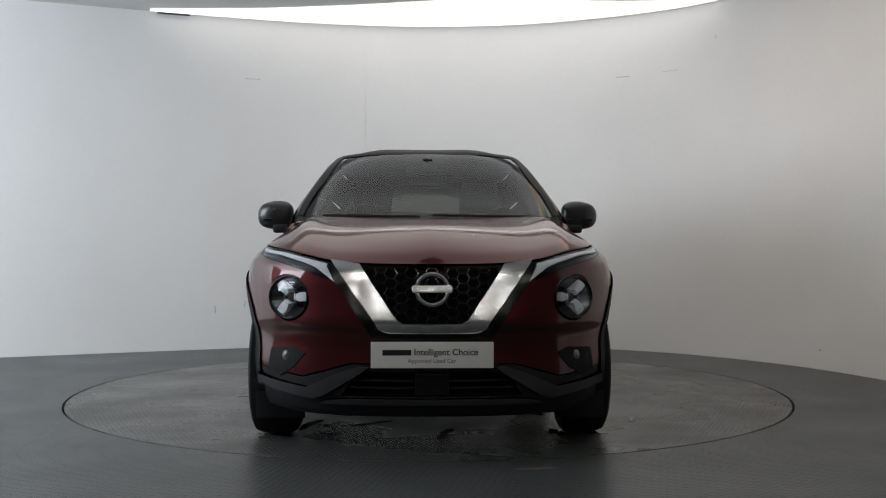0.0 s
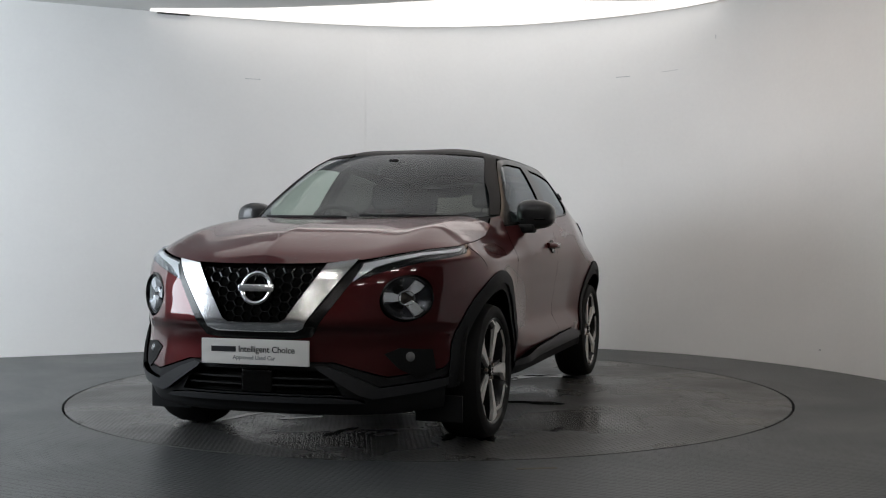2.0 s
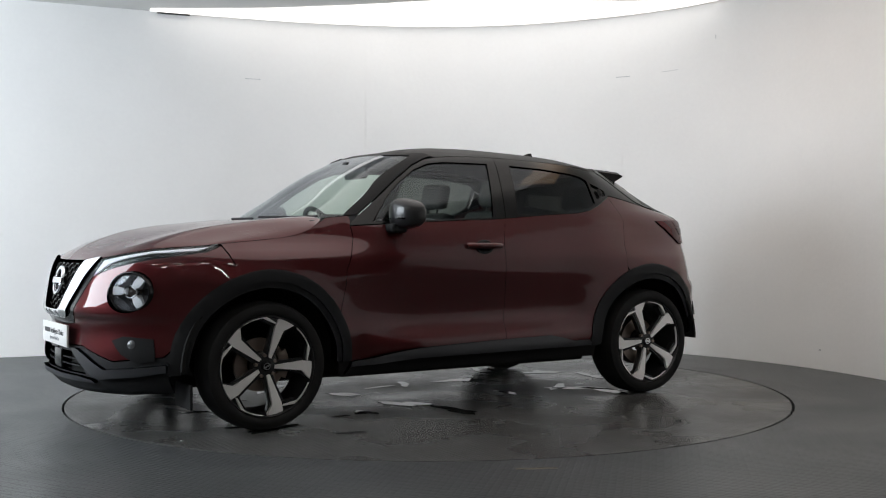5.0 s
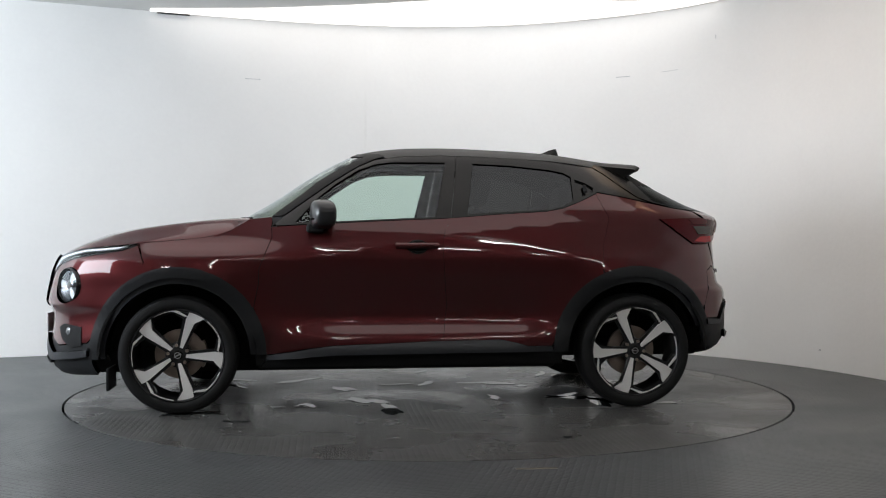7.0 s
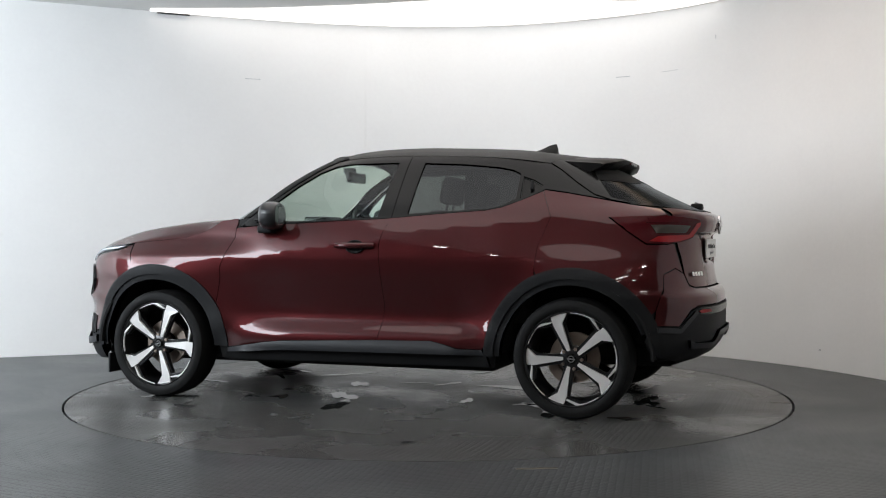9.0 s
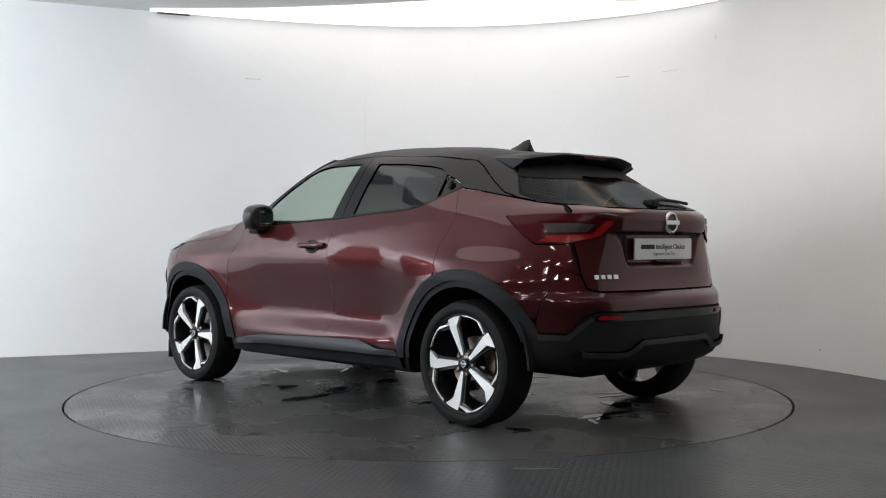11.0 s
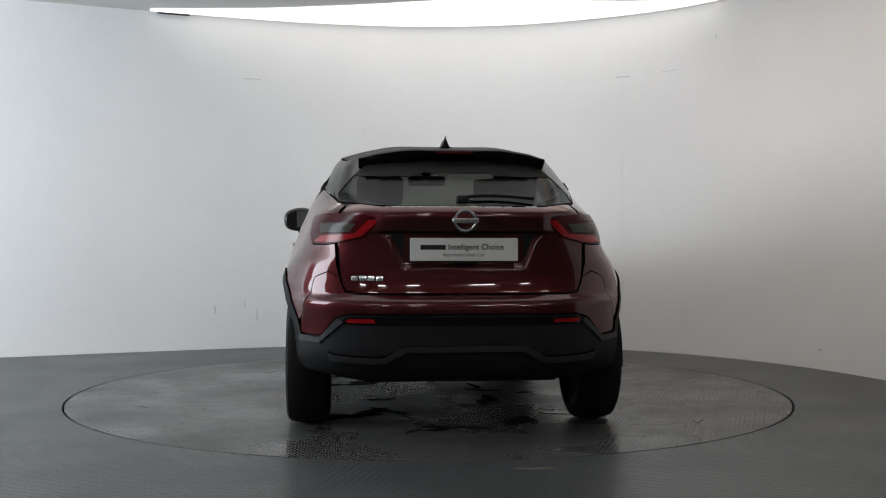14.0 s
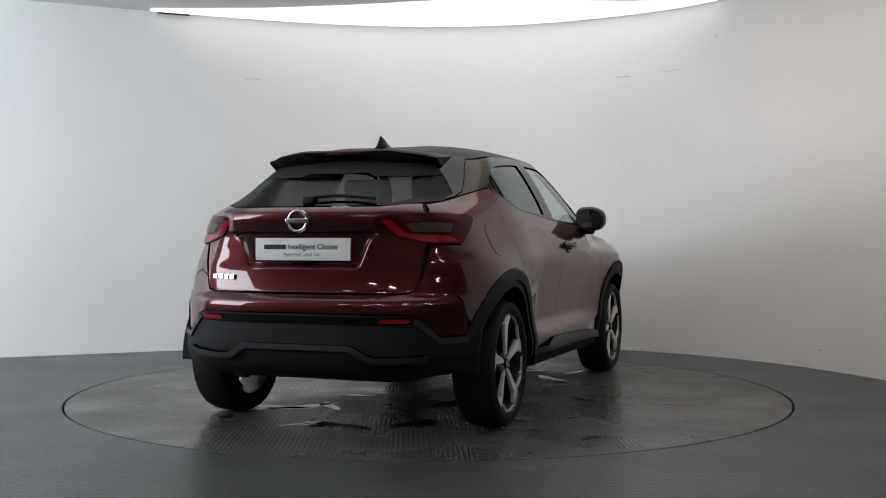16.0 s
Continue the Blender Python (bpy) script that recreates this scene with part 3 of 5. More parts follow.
SIDE = side_chart(TOP)


def ring(cx, cz, r, a0, a1, n=20, tall=1.0):
    return [(cx + r * math.cos(radians(a0 + (a1 - a0) * i / n)), cz + tall * r * math.sin(radians(a0 + (a1 - a0) * i / n))) for i in range(n + 1)]


def mirrored(half):
    """A half outline that begins and ends on the middle, closed with its mirror image."""
    return half + [(-u, v) for u, v in half[::-1] if abs(u) > 1e-6]


AF, AR, AZ, AO, AI = 1.318, -1.318, 0.335, 0.488, 0.404
# shut lines, front to rear
HOOD_SIDE = [(1.54, 0.965), (1.42, 0.976), (1.306, 0.986), (1.156, 1.003), (1.04, 1.036), (0.985, 1.07)]
DOOR_FRONT = [(0.80, 1.06), (0.795, 1.0), (0.835, 0.90), (0.866, 0.82), (0.868, 0.74)]
DOOR_MID = [(-0.235, 1.112), (-0.195, 1.03), (-0.18, 0.95), (-0.19, 0.80), (-0.206, 0.60), (-0.19, 0.47), (-0.178, 0.405)]
DOOR_REAR = [(-1.122, 1.262), (-1.182, 1.114), (-1.155, 1.03), (-1.127, 0.95), (-1.115, 0.82)]
BELT_FRONT = [(0.80, 1.06), (0.444, 1.081), (0.114, 1.097), (-0.15, 1.108), (-0.235, 1.112)]
BELT_REAR = [(-0.235, 1.112), (-0.511, 1.134), (-0.80, 1.152), (-0.90, 1.170), (-1.0, 1.207), (-1.122, 1.262)]
SILL_TOP = [(0.825, 0.33), (0.70, 0.348), (0.564, 0.37), (0.433, 0.384), (-0.178, 0.405)]
SILL_REAR = [(-0.178, 0.405), (-0.51, 0.411), (-0.60, 0.392), (-0.672, 0.372), (-0.815, 0.37)]


def body_panels(car):
    fender = X(*HOOD_SIDE, (0.93, 1.105), (0.80, 1.118), *DOOR_FRONT, (0.897, 0.60), *ring(AF, AZ, AO, 146, 63, 18), (1.50, 0.86))
    both("front_fender", LOW.poly(*fender), LOW, PAINT, car)
    door = X(*BELT_FRONT, *DOOR_MID[1:], *SILL_TOP[::-1][1:], *[(0.836, 0.42), (0.857, 0.50), (0.897, 0.60), (0.868, 0.74)], *DOOR_FRONT[::-1][1:-1])
    doors_f = both("front_door", LOW.poly(*door), LOW, PAINT, car, step=0.022)
    rear = X(*BELT_REAR, *DOOR_REAR[1:], *ring(AR, AZ, AO, 66, 8, 14), *SILL_REAR[::-1], *DOOR_MID[::-1][1:-1])
    doors_r = both("rear_door", side_poly(TOP, *rear), SIDE, PAINT, car, gap=0.0009, step=0.022)
    quarter = X(*DOOR_REAR, *ring(AR, AZ, AO, 68, 150, 16), (-1.765, 0.60), (-1.80, 0.72)) + X((-1.80, 0.80)) + R((0.66, 0.832), (0.608, 0.805), (0.630, 0.966), (0.66, 0.960)) + \
        X((-1.705, 0.960), (-1.60, 1.033), (-1.50, 1.109), (-1.66, 1.117), (-1.80, 1.120)) + R((0.61, 1.119), (0.575, 1.160)) + X((-1.60, 1.183), (-1.50, 1.203), (-1.40, 1.222), (-1.25, 1.250), (-1.13, 1.268))
    both("rear_quarter", side_poly(TOP, *quarter), SIDE, PAINT, car, gap=0.0009, step=0.024)
    # black arch mouldings
    for cx, s, e in ((AF, -3, 180), (AR, 0, 160)):
        out = ring(cx, AZ, AO + 0.005, s, e, 30, 1.01)
        inn = ring(cx, AZ, AI + 0.034, e, s, 30)
        both("arch_moulding", LOW.poly(*X(*out, *inn)), LOW, PLASTIC, car, gap=0, lift=0.007, thick=0.05, label="black grained plastic wheel arch moulding")
        both("arch_lip", LOW.poly(*X(*ring(cx, AZ, AI + 0.040, s, e, 30), *ring(cx, AZ, AI, e, s, 30))), LOW, PLASTIC, car, gap=0, lift=-0.004, thick=0.05)
    def flared(q, z):
        p = LOW(q, z)
        return p + Vector((0, 0.004 + 0.36 * max(0.0, 0.43 - z) * step01(-0.84, -0.62, p.x) * step01(0.84, 0.66, p.x), 0))
    both("sill_trim", LOW.poly(*X(*SILL_TOP, *SILL_REAR[1:], (-0.83, 0.338), (-0.50, 0.338), (0.43, 0.330), (0.60, 0.318), (0.828, 0.300))), flared, PLASTIC_GREY, car, gap=0.001, lift=0.004, thick=0.03, step=0.02,
         label="satin grey plastic sill strip")
    both("sill", LOW.poly(*X((0.83, 0.302), (0.60, 0.320), (0.43, 0.332), (-0.50, 0.340), (-0.84, 0.340), (-0.86, 0.272), (0.86, 0.258))), LOW, SILLS, car, lift=0.006, thick=0.05)
    # bonnet
    edge = [("y", v, z) for v, z in ((0.0, 0.878), (0.15, 0.878), (0.31, 0.882), (0.447, 0.893), (0.58, 0.918), (0.68, 0.94))] + X((1.64, 0.955), (1.54, 0.965))
    front = [LOW(LOW.q(*e), e[2]) for e in edge]
    side = [LOW(LOW.q("x", a, b), b) for a, b in HOOD_SIDE]
    cowl = [Vector((0.965, 0.0, 1.106)), Vector((0.955, 0.25, 1.110)), Vector((0.93, 0.50, 1.116)), Vector((0.92, 0.66, 1.105)), side[-1] + Vector((0.0, 0, 0.004))]
    middle = [Vector((2.098, 0, 0.878)), Vector((2.06, 0, 0.925)), Vector((2.0, 0, 0.962)), Vector((1.90, 0, 1.003)), Vector((1.78, 0, 1.038)), Vector((1.60, 0, 1.068)), Vector((1.40, 0, 1.086)), Vector((1.2, 0, 1.097)), Vector((0.965, 0, 1.106))]

    def along(pts, t):
        t = min(1.0, max(0.0, t))
        k = t * (len(pts) - 1)
        i = min(int(k), len(pts) - 2)
        s = k - i
        p0, p1, p2, p3 = pts[max(0, i - 1)], pts[i], pts[i + 1], pts[min(len(pts) - 1, i + 2)]
        return 0.5 * (2 * p1 + (p2 - p0) * s + (2 * p0 - 5 * p1 + 4 * p2 - p3) * s * s + (3 * p1 - p0 - 3 * p2 + p3) * s ** 3)

    def bonnet(u, v):
        s, w = u / 1.15, abs(v) / 0.8
        a, b, c, d = along(front, w), along(cowl, w), along(middle, s), along(side, s)
        p = a * (1 - s) + b * s + c * (1 - w) + d * w - (front[0] * (1 - s) * (1 - w) + front[-1] * (1 - s) * w + cowl[0] * s * (1 - w) + cowl[-1] * s * w)
        full = math.sin(math.pi * min(1, max(0, s))) ** 0.7
        crease = 0.024 * math.exp(-((w - (0.60 + 0.06 * s)) / 0.13) ** 2) * full
        p.z += crease + 0.035 * full * (w * (1 - w)) * 2
        p.y *= -1 if v < 0 else 1
        return p
    sheet = [(0, -0.8), (1.15, -0.8), (1.15, 0.8), (0, 0.8)]
    panel("bonnet", sheet, bonnet, PAINT_WET, car, gap=0.003, flip=-1, step=0.03, thick=0.015)
    # cowl strip
    bm = bmesh.new()
    box(bm, 0.84, 1.0, -0.70, 0.70, 1.06, 1.092, 0.01)
    part("cowl", bm, PLASTIC, car)
    # roof
    def roof(x, v):
        zc = CREST(x) - 0.008
        zr = zc - 0.072
        w = TOP(TOP.q("x", x, zr), zr).y if x > -1.3 else TOP(TOP.q("x", -1.3, CREST(-1.3) - 0.072), CREST(-1.3) - 0.072).y + (x + 1.3) * 0.10
        k = min(1.0, abs(v) / 0.55)
        z = zc - 0.070 * k ** 3.0 + 0.008 * math.exp(-((k - 0.5) / 0.22) ** 2)
        return Vector((x, w * v / 0.55, z))
    cache = {}

    def roof_c(x, v):
        key = (round(x, 4), round(v, 4))
        if key not in cache:
            cache[key] = roof(*key)
        return cache[key]
    lead = [(0.325 - 0.20 * abs(k / 10) ** 4, 0.55 * k / 10) for k in range(-10, 11)]
    panel("roof", lead + [(-1.31, 0.55), (-1.33, 0.3), (-1.33, -0.3), (-1.31, -0.55)], roof_c, ROOF, car, step=0.045, gap=0.001, label="dark metallic grey-black roof, wet")
    panel("headlining", [(0.30, -0.50), (0.30, 0.50), (-1.30, 0.52), (-1.30, -0.52)], roof_c, CABIN, car, step=0.06, gap=0.0, lift=-0.022, thick=0.004)
    return doors_f, doors_r


def glasshouse(car):
    # pillars and frames of the glass, left and right
    front_frame = X((0.80, 1.064), (0.735, 1.118), (0.60, 1.215), (0.44, 1.33), (0.30, 1.418), (0.20, 1.462), (0.05, 1.488), (-0.2, 1.497), (-0.290, 1.496)) + X(*BELT_FRONT[::-1][:-1])
    rear_frame = X((-0.290, 1.496), (-0.5, 1.488), (-0.85, 1.462), (-1.05, 1.435), (-1.13, 1.428), (-1.20, 1.385), (-1.30, 1.308), (-1.40, 1.240), (-1.50, 1.207), (-1.40, 1.226), (-1.25, 1.254), (-1.132, 1.272),
                   (-1.122, 1.264)) + X(*BELT_REAR[::-1][1:])
    win_f = X((0.66, 1.088), (0.53, 1.232), (0.43, 1.312), (0.30, 1.395), (0.20, 1.432), (0.10, 1.445), (-0.215, 1.446), (-0.145, 1.122), (0.114, 1.109), (0.444, 1.093))
    win_r = X((-0.385, 1.440), (-0.62, 1.428), (-0.846, 1.405), (-0.93, 1.388), (-0.975, 1.365), (-0.972, 1.222), (-0.90, 1.184), (-0.83, 1.166), (-0.511, 1.149), (-0.335, 1.138))
    win_q = X((-1.0, 1.347), (-1.06, 1.326), (-1.11, 1.298), (-1.10, 1.273), (-0.998, 1.222))
    both("front_window_frame", side_poly(TOP, *front_frame), SIDE, BLACK, car, holes=[side_poly(TOP, *win_f)], gap=0.002, step=0.035, label="gloss black window surround and pillars")
    both("rear_window_frame", side_poly(TOP, *rear_frame), SIDE, BLACK, car, holes=[side_poly(TOP, *win_r), side_poly(TOP, *win_q)], gap=0.002, step=0.035, label="gloss black window surround and pillars")
    both("front_side_window", side_poly(TOP, *win_f), SIDE, GLASS, car, gap=0, lift=-0.008, thick=0.004)
    both("rear_side_window", side_poly(TOP, *win_r), SIDE, PRIVACY, car, gap=0, lift=-0.008, thick=0.004, label="dark tinted rear side glass")
    both("quarter_window", side_poly(TOP, *win_q), SIDE, BLACK, car, gap=0, lift=-0.012, thick=0.004)
    # windscreen and its pillars
    ws = [("y", 0.0, 1.085), ("y", 0.35, 1.09), ("y", 0.62, 1.10), ("y", 0.70, 1.118), ("y", 0.60, 1.32), ("y", 0.535, 1.455), ("y", 0.51, 1.482), ("y", 0.3, 1.496), ("y", 0.0, 1.505)]
    wsp = mirrored(TOP.poly(*ws))
    panel("windscreen", wsp, TOP, SCREEN, car, gap=0.0, thick=0.005, step=0.05)
    pillar = [("y", 0.70, 1.118), ("x", 0.735, 1.122), ("x", 0.60, 1.219), ("x", 0.44, 1.334), ("x", 0.30, 1.422), ("x", 0.20, 1.466), ("x", 0.14, 1.482), ("y", 0.52, 1.500), ("y", 0.3, 1.515), ("y", 0.3, 1.496), ("y", 0.51, 1.482), ("y", 0.535, 1.455), ("y", 0.60, 1.32)]
    both("windscreen_pillar", TOP.poly(*pillar), TOP, ROOF, car, gap=0.001, lift=0.004)
    # rear glass and the roof's rear pillars
    rg = R((0.0, 1.152), (0.405, 1.155), (0.50, 1.166)) + X((-1.60, 1.186), (-1.49, 1.223), (-1.42, 1.308), (-1.36, 1.388), (-1.33, 1.420)) + R((0.30, 1.430), (0.0, 1.435))
    panel("rear_window", rear_mirror(TOP.poly(*rg)), rear_chart(TOP), REAR_GLASS, car, gap=0, flip=-1, thick=0.005, step=0.05, label="dark tinted heated rear window")
    band = R((0.0, 1.335), (0.17, 1.338), (0.21, 1.318), (0.38, 1.315)) + X((-1.40, 1.328), (-1.362, 1.386), (-1.335, 1.415)) + R((0.30, 1.427), (0.0, 1.431))
    panel("rear_window_band", rear_mirror(TOP.poly(*band)), rear_chart(TOP), INNER, car, gap=0, flip=-1, lift=0.003, thick=0.004, step=0.04, label="black border at the top of the rear glass")
    rp = X((-1.13, 1.430), (-1.20, 1.387), (-1.30, 1.310), (-1.40, 1.242), (-1.50, 1.209), (-1.60, 1.190), (-1.49, 1.226), (-1.42, 1.311), (-1.36, 1.391), (-1.34, 1.420), (-1.25, 1.445), (-1.15, 1.445))
    backing = R((0.38, 1.12), (0.38, 1.175)) + X((-1.50, 1.245), (-1.36, 1.245), (-1.42, 1.16), (-1.60, 1.12))
    both("pillar_backing", TOP.poly(*backing), TOP, INNER, car, gap=0, lift=-0.012, thick=0.004)
    foot = X((0.70, 1.130), (0.78, 1.060), (0.93, 1.055)) + Y((0.58, 1.060), (0.58, 1.096), (0.69, 1.116))
    both("pillar_foot", TOP.poly(*foot), TOP, PLASTIC, car, gap=0, lift=-0.003, thick=0.004)
    both("rear_pillar", side_poly(TOP, *rp), SIDE, BLACK, car, gap=0.001, lift=0.003)


def rear_chart(tub):
    """The same skin, with metres counted from the middle of the tail, left positive."""
    return lambda u, v: (lambda p: Vector((p.x, p.y if u >= 0 else -p.y, p.z)))(tub(tub.end - abs(u), v))


def rear_mirror(half):
    h = [(TOP.end - u, v) for u, v in half]
    return mirrored(h)


def tail(car):
    chart = rear_chart(LOW)
    half = lambda *pts: [(LOW.end - u, v) for u, v in LOW.poly(*pts)]
    # tailgate
    gate = R((0.0, 1.148), (0.40, 1.150), (0.50, 1.165), (0.56, 1.168), (0.60, 1.118), (0.625, 1.10), (0.60, 0.80), (0.575, 0.735), (0.52, 0.722), (0.0, 0.722))

    def gate_skin(u, v):
        """The tail's skin with a brow over a six-sided recess for the plate."""
        p = chart(u, v)
        y = abs(p.y)
        wide = 0.36 + 0.04 * step01(0.98, 1.02, v) - 0.42 * max(0.0, 0.99 - v)
        p.x -= 0.026 * step01(0.47, 0.38, y) * step01(1.018, 1.030, v) * (1 - step01(1.08, 1.142, v))
        p.x += 0.022 * step01(wide + 0.012, wide - 0.022, y) * step01(0.835, 0.872, v) * (1 - step01(1.018, 1.030, v))
        return p
    panel("tailgate", mirrored(half(*gate)), gate_skin, PAINT, car, gap=0.003, flip=-1, step=0.0135)
    # bumper, painted band and black lower part
    band = R((0.0, 0.718), (0.52, 0.718), (0.578, 0.731), (0.605, 0.80), (0.66, 0.83)) + X((-1.80, 0.80), (-1.80, 0.72), (-1.765, 0.60), (-1.76, 0.52)) + R((0.70, 0.515), (0.63, 0.60), (0.57, 0.622), (0.0, 0.625))
    panel("rear_bumper", mirrored(half(*band)), chart, PAINT, car, gap=0.003, flip=-1, step=0.03)
    low = R((0.0, 0.622), (0.57, 0.619), (0.63, 0.597), (0.70, 0.512)) + X((-1.755, 0.517), (-1.712, 0.44), (-1.730, 0.385), (-1.780, 0.350)) + R((0.62, 0.315), (0.50, 0.285), (0.0, 0.285))
    tail_details(car, chart, half)
    panel("rear_bumper_lower", mirrored(half(*low)), chart, PLASTIC, car, gap=0.001, flip=-1, lift=0.004, step=0.03, label="black grained plastic lower rear bumper")


def nose(car):
    full = lambda *pts: mirrored(LOW.poly(*pts))
    bump = Y((0.0, 0.543), (0.166, 0.543), (0.262, 0.556), (0.43, 0.80), (0.55, 0.842), (0.70, 0.886)) + X((1.62, 0.925), (1.54, 0.955), (1.50, 0.86), *ring(AF, AZ, AO, 66, 24, 10)) + \
        X((1.79, 0.44)) + Y((0.775, 0.40), (0.58, 0.375), (0.36, 0.44), (0.0, 0.44))
    lamp = [(LAMP_Q + 0.127 * math.cos(a), LAMP_Z + 0.102 * math.sin(a)) for a in [2 * math.pi * i / 40 for i in range(40)]]
    panel("front_bumper", full(*bump), LOW, PAINT, car, gap=0.003, step=0.03, thick=0.03, holes=[lamp, [(-u, v) for u, v in lamp[::-1]]])
    nose_details(car, full)


def inner_shell(car):
    """Dark inner body behind the shut lines, the wheel housings and the floor pan."""
    low = X((1.72, 0.30), (1.70, 0.30), *ring(AF, AZ, 0.43, 8, 172, 24), (0.88, 0.26), (-0.88, 0.26), *ring(AR, AZ, 0.43, 8, 172, 24), (-1.77, 0.30)) + R((0.3, 0.32), (0.3, 1.08)) + X((-1.5, 1.08), (1.1, 0.98), (1.5, 0.93), (1.72, 0.85))
    both("inner_body", LOW.poly(*low), LOW, INNER, car, lift=-0.02, thick=0.004, gap=0, step=0.06)
    for cx in (AF, AR):
        for s in (1, -1):
            bm = bmesh.new()
            lathe(bm, [(0.43, 0.50), (0.43, 0.85), (0.445, 0.85), (0.445, 0.49), (0.0, 0.49), (0.0, 0.50)], 40, pose(cx, 0, AZ, -90 if s > 0 else 90, 0, 0), arc=(180, 360) if s > 0 else (0, 180), closed=False)
            part("wheel_housing", bm, INNER, car)
    bm = bmesh.new()
    box(bm, -1.82, 0.0, -0.50, 0.50, 0.27, 0.40, 0.03)
    box(bm, 0.0, 1.95, -0.50, 0.50, 0.20, 0.34, 0.03)
    box(bm, -0.86, 0.86, -0.78, 0.78, 0.235, 0.34, 0.03)
    part("floor_pan", bm, INNER, car)


LAMP_Z = 0.724
LAMP_Q = LOW.q("y", 0.653, LAMP_Z)


def on_skin(tub, kind, value, z, lift=0.0):
    """A frame on the skin: z axis outwards, y axis up."""
    q = tub.q(kind, value, z)
    p = tub(q, z)
    du, dv = tub(q + 0.01, z) - tub(q - 0.01, z), tub(q, z + 0.01) - tub(q, z - 0.01)
    n = du.cross(dv).normalized()
    x = Vector((0, 0, 1)).cross(n).normalized()
    y = n.cross(x)
    m = Matrix((x, y, n)).transposed().to_4x4()
    m.translation = p + n * lift
    return m


MIRROR_Y = Matrix.Diagonal((1, -1, 1, 1))


def writing(text, size, mat, parent, m, name="lettering", label=""):
    cu = bpy.data.curves.new(name, "FONT")
    cu.body, cu.size, cu.align_x, cu.align_y, cu.extrude = text, size, "LEFT", "CENTER", 0.0004
    cu.offset = 0.0005
    tmp = new("tmp", cu)
    me = bpy.data.meshes.new_from_object(tmp.evaluated_get(bpy.context.evaluated_depsgraph_get()))
    bpy.data.objects.remove(tmp)
    me.materials.clear()
    me.materials.append(mat)
    ob = new(name, me)
    ob.parent = parent
    ob.matrix_local = m
    if label:
        tagged(ob, label)
    return ob


def number_plate(car, m, w, h, name):
    """White dealer plate; m: middle of its face, z outwards."""
    bm = bmesh.new()
    box(bm, -w / 2, w / 2, -h / 2, h / 2, -0.012, 0, 0.003, m)
    pl = part(name, bm, PLATE, car, "white dealer plate with black and grey lettering")
    bm = bmesh.new()
    box(bm, -w * 0.405, -w * 0.172, -h * 0.01, h * 0.20, 0.0004, 0.0014, 0, m)
    part("brand_bar", bm, INK, pl, "black bar in place of a brand name")
    writing("Intelligent Choice", h * 0.345, INK, pl, m @ pose(-w * 0.150, h * 0.10, 0.0006))
    writing("Approved Used Car", h * 0.225, INK_GREY, pl, m @ pose(-w * 0.20, -h * 0.23, 0.0006))
    bm = bmesh.new()
    box(bm, -w * 0.13, w * 0.13, -h / 2 - 0.014, -h / 2 - 0.001, -0.01, -0.002, 0.002, m)
    part("plate_holder", bm, BLACK, pl)


def emblem(car, m, r, name="emblem"):
    bm = bmesh.new()
    lathe(bm, [(r, 0.0), (r * 0.97, 0.010), (r * 0.87, 0.013), (r * 0.76, 0.010), (r * 0.74, 0.0)], 48, m)
    e = part(name, bm, CHROME, car, "plain chrome ring emblem with a crossbar")
    bm = bmesh.new()
    box(bm, -r * 1.1, r * 1.1, -r * 0.2, r * 0.2, 0.004, 0.016, 0.003, m)
    part("crossbar", bm, CHROME, e)


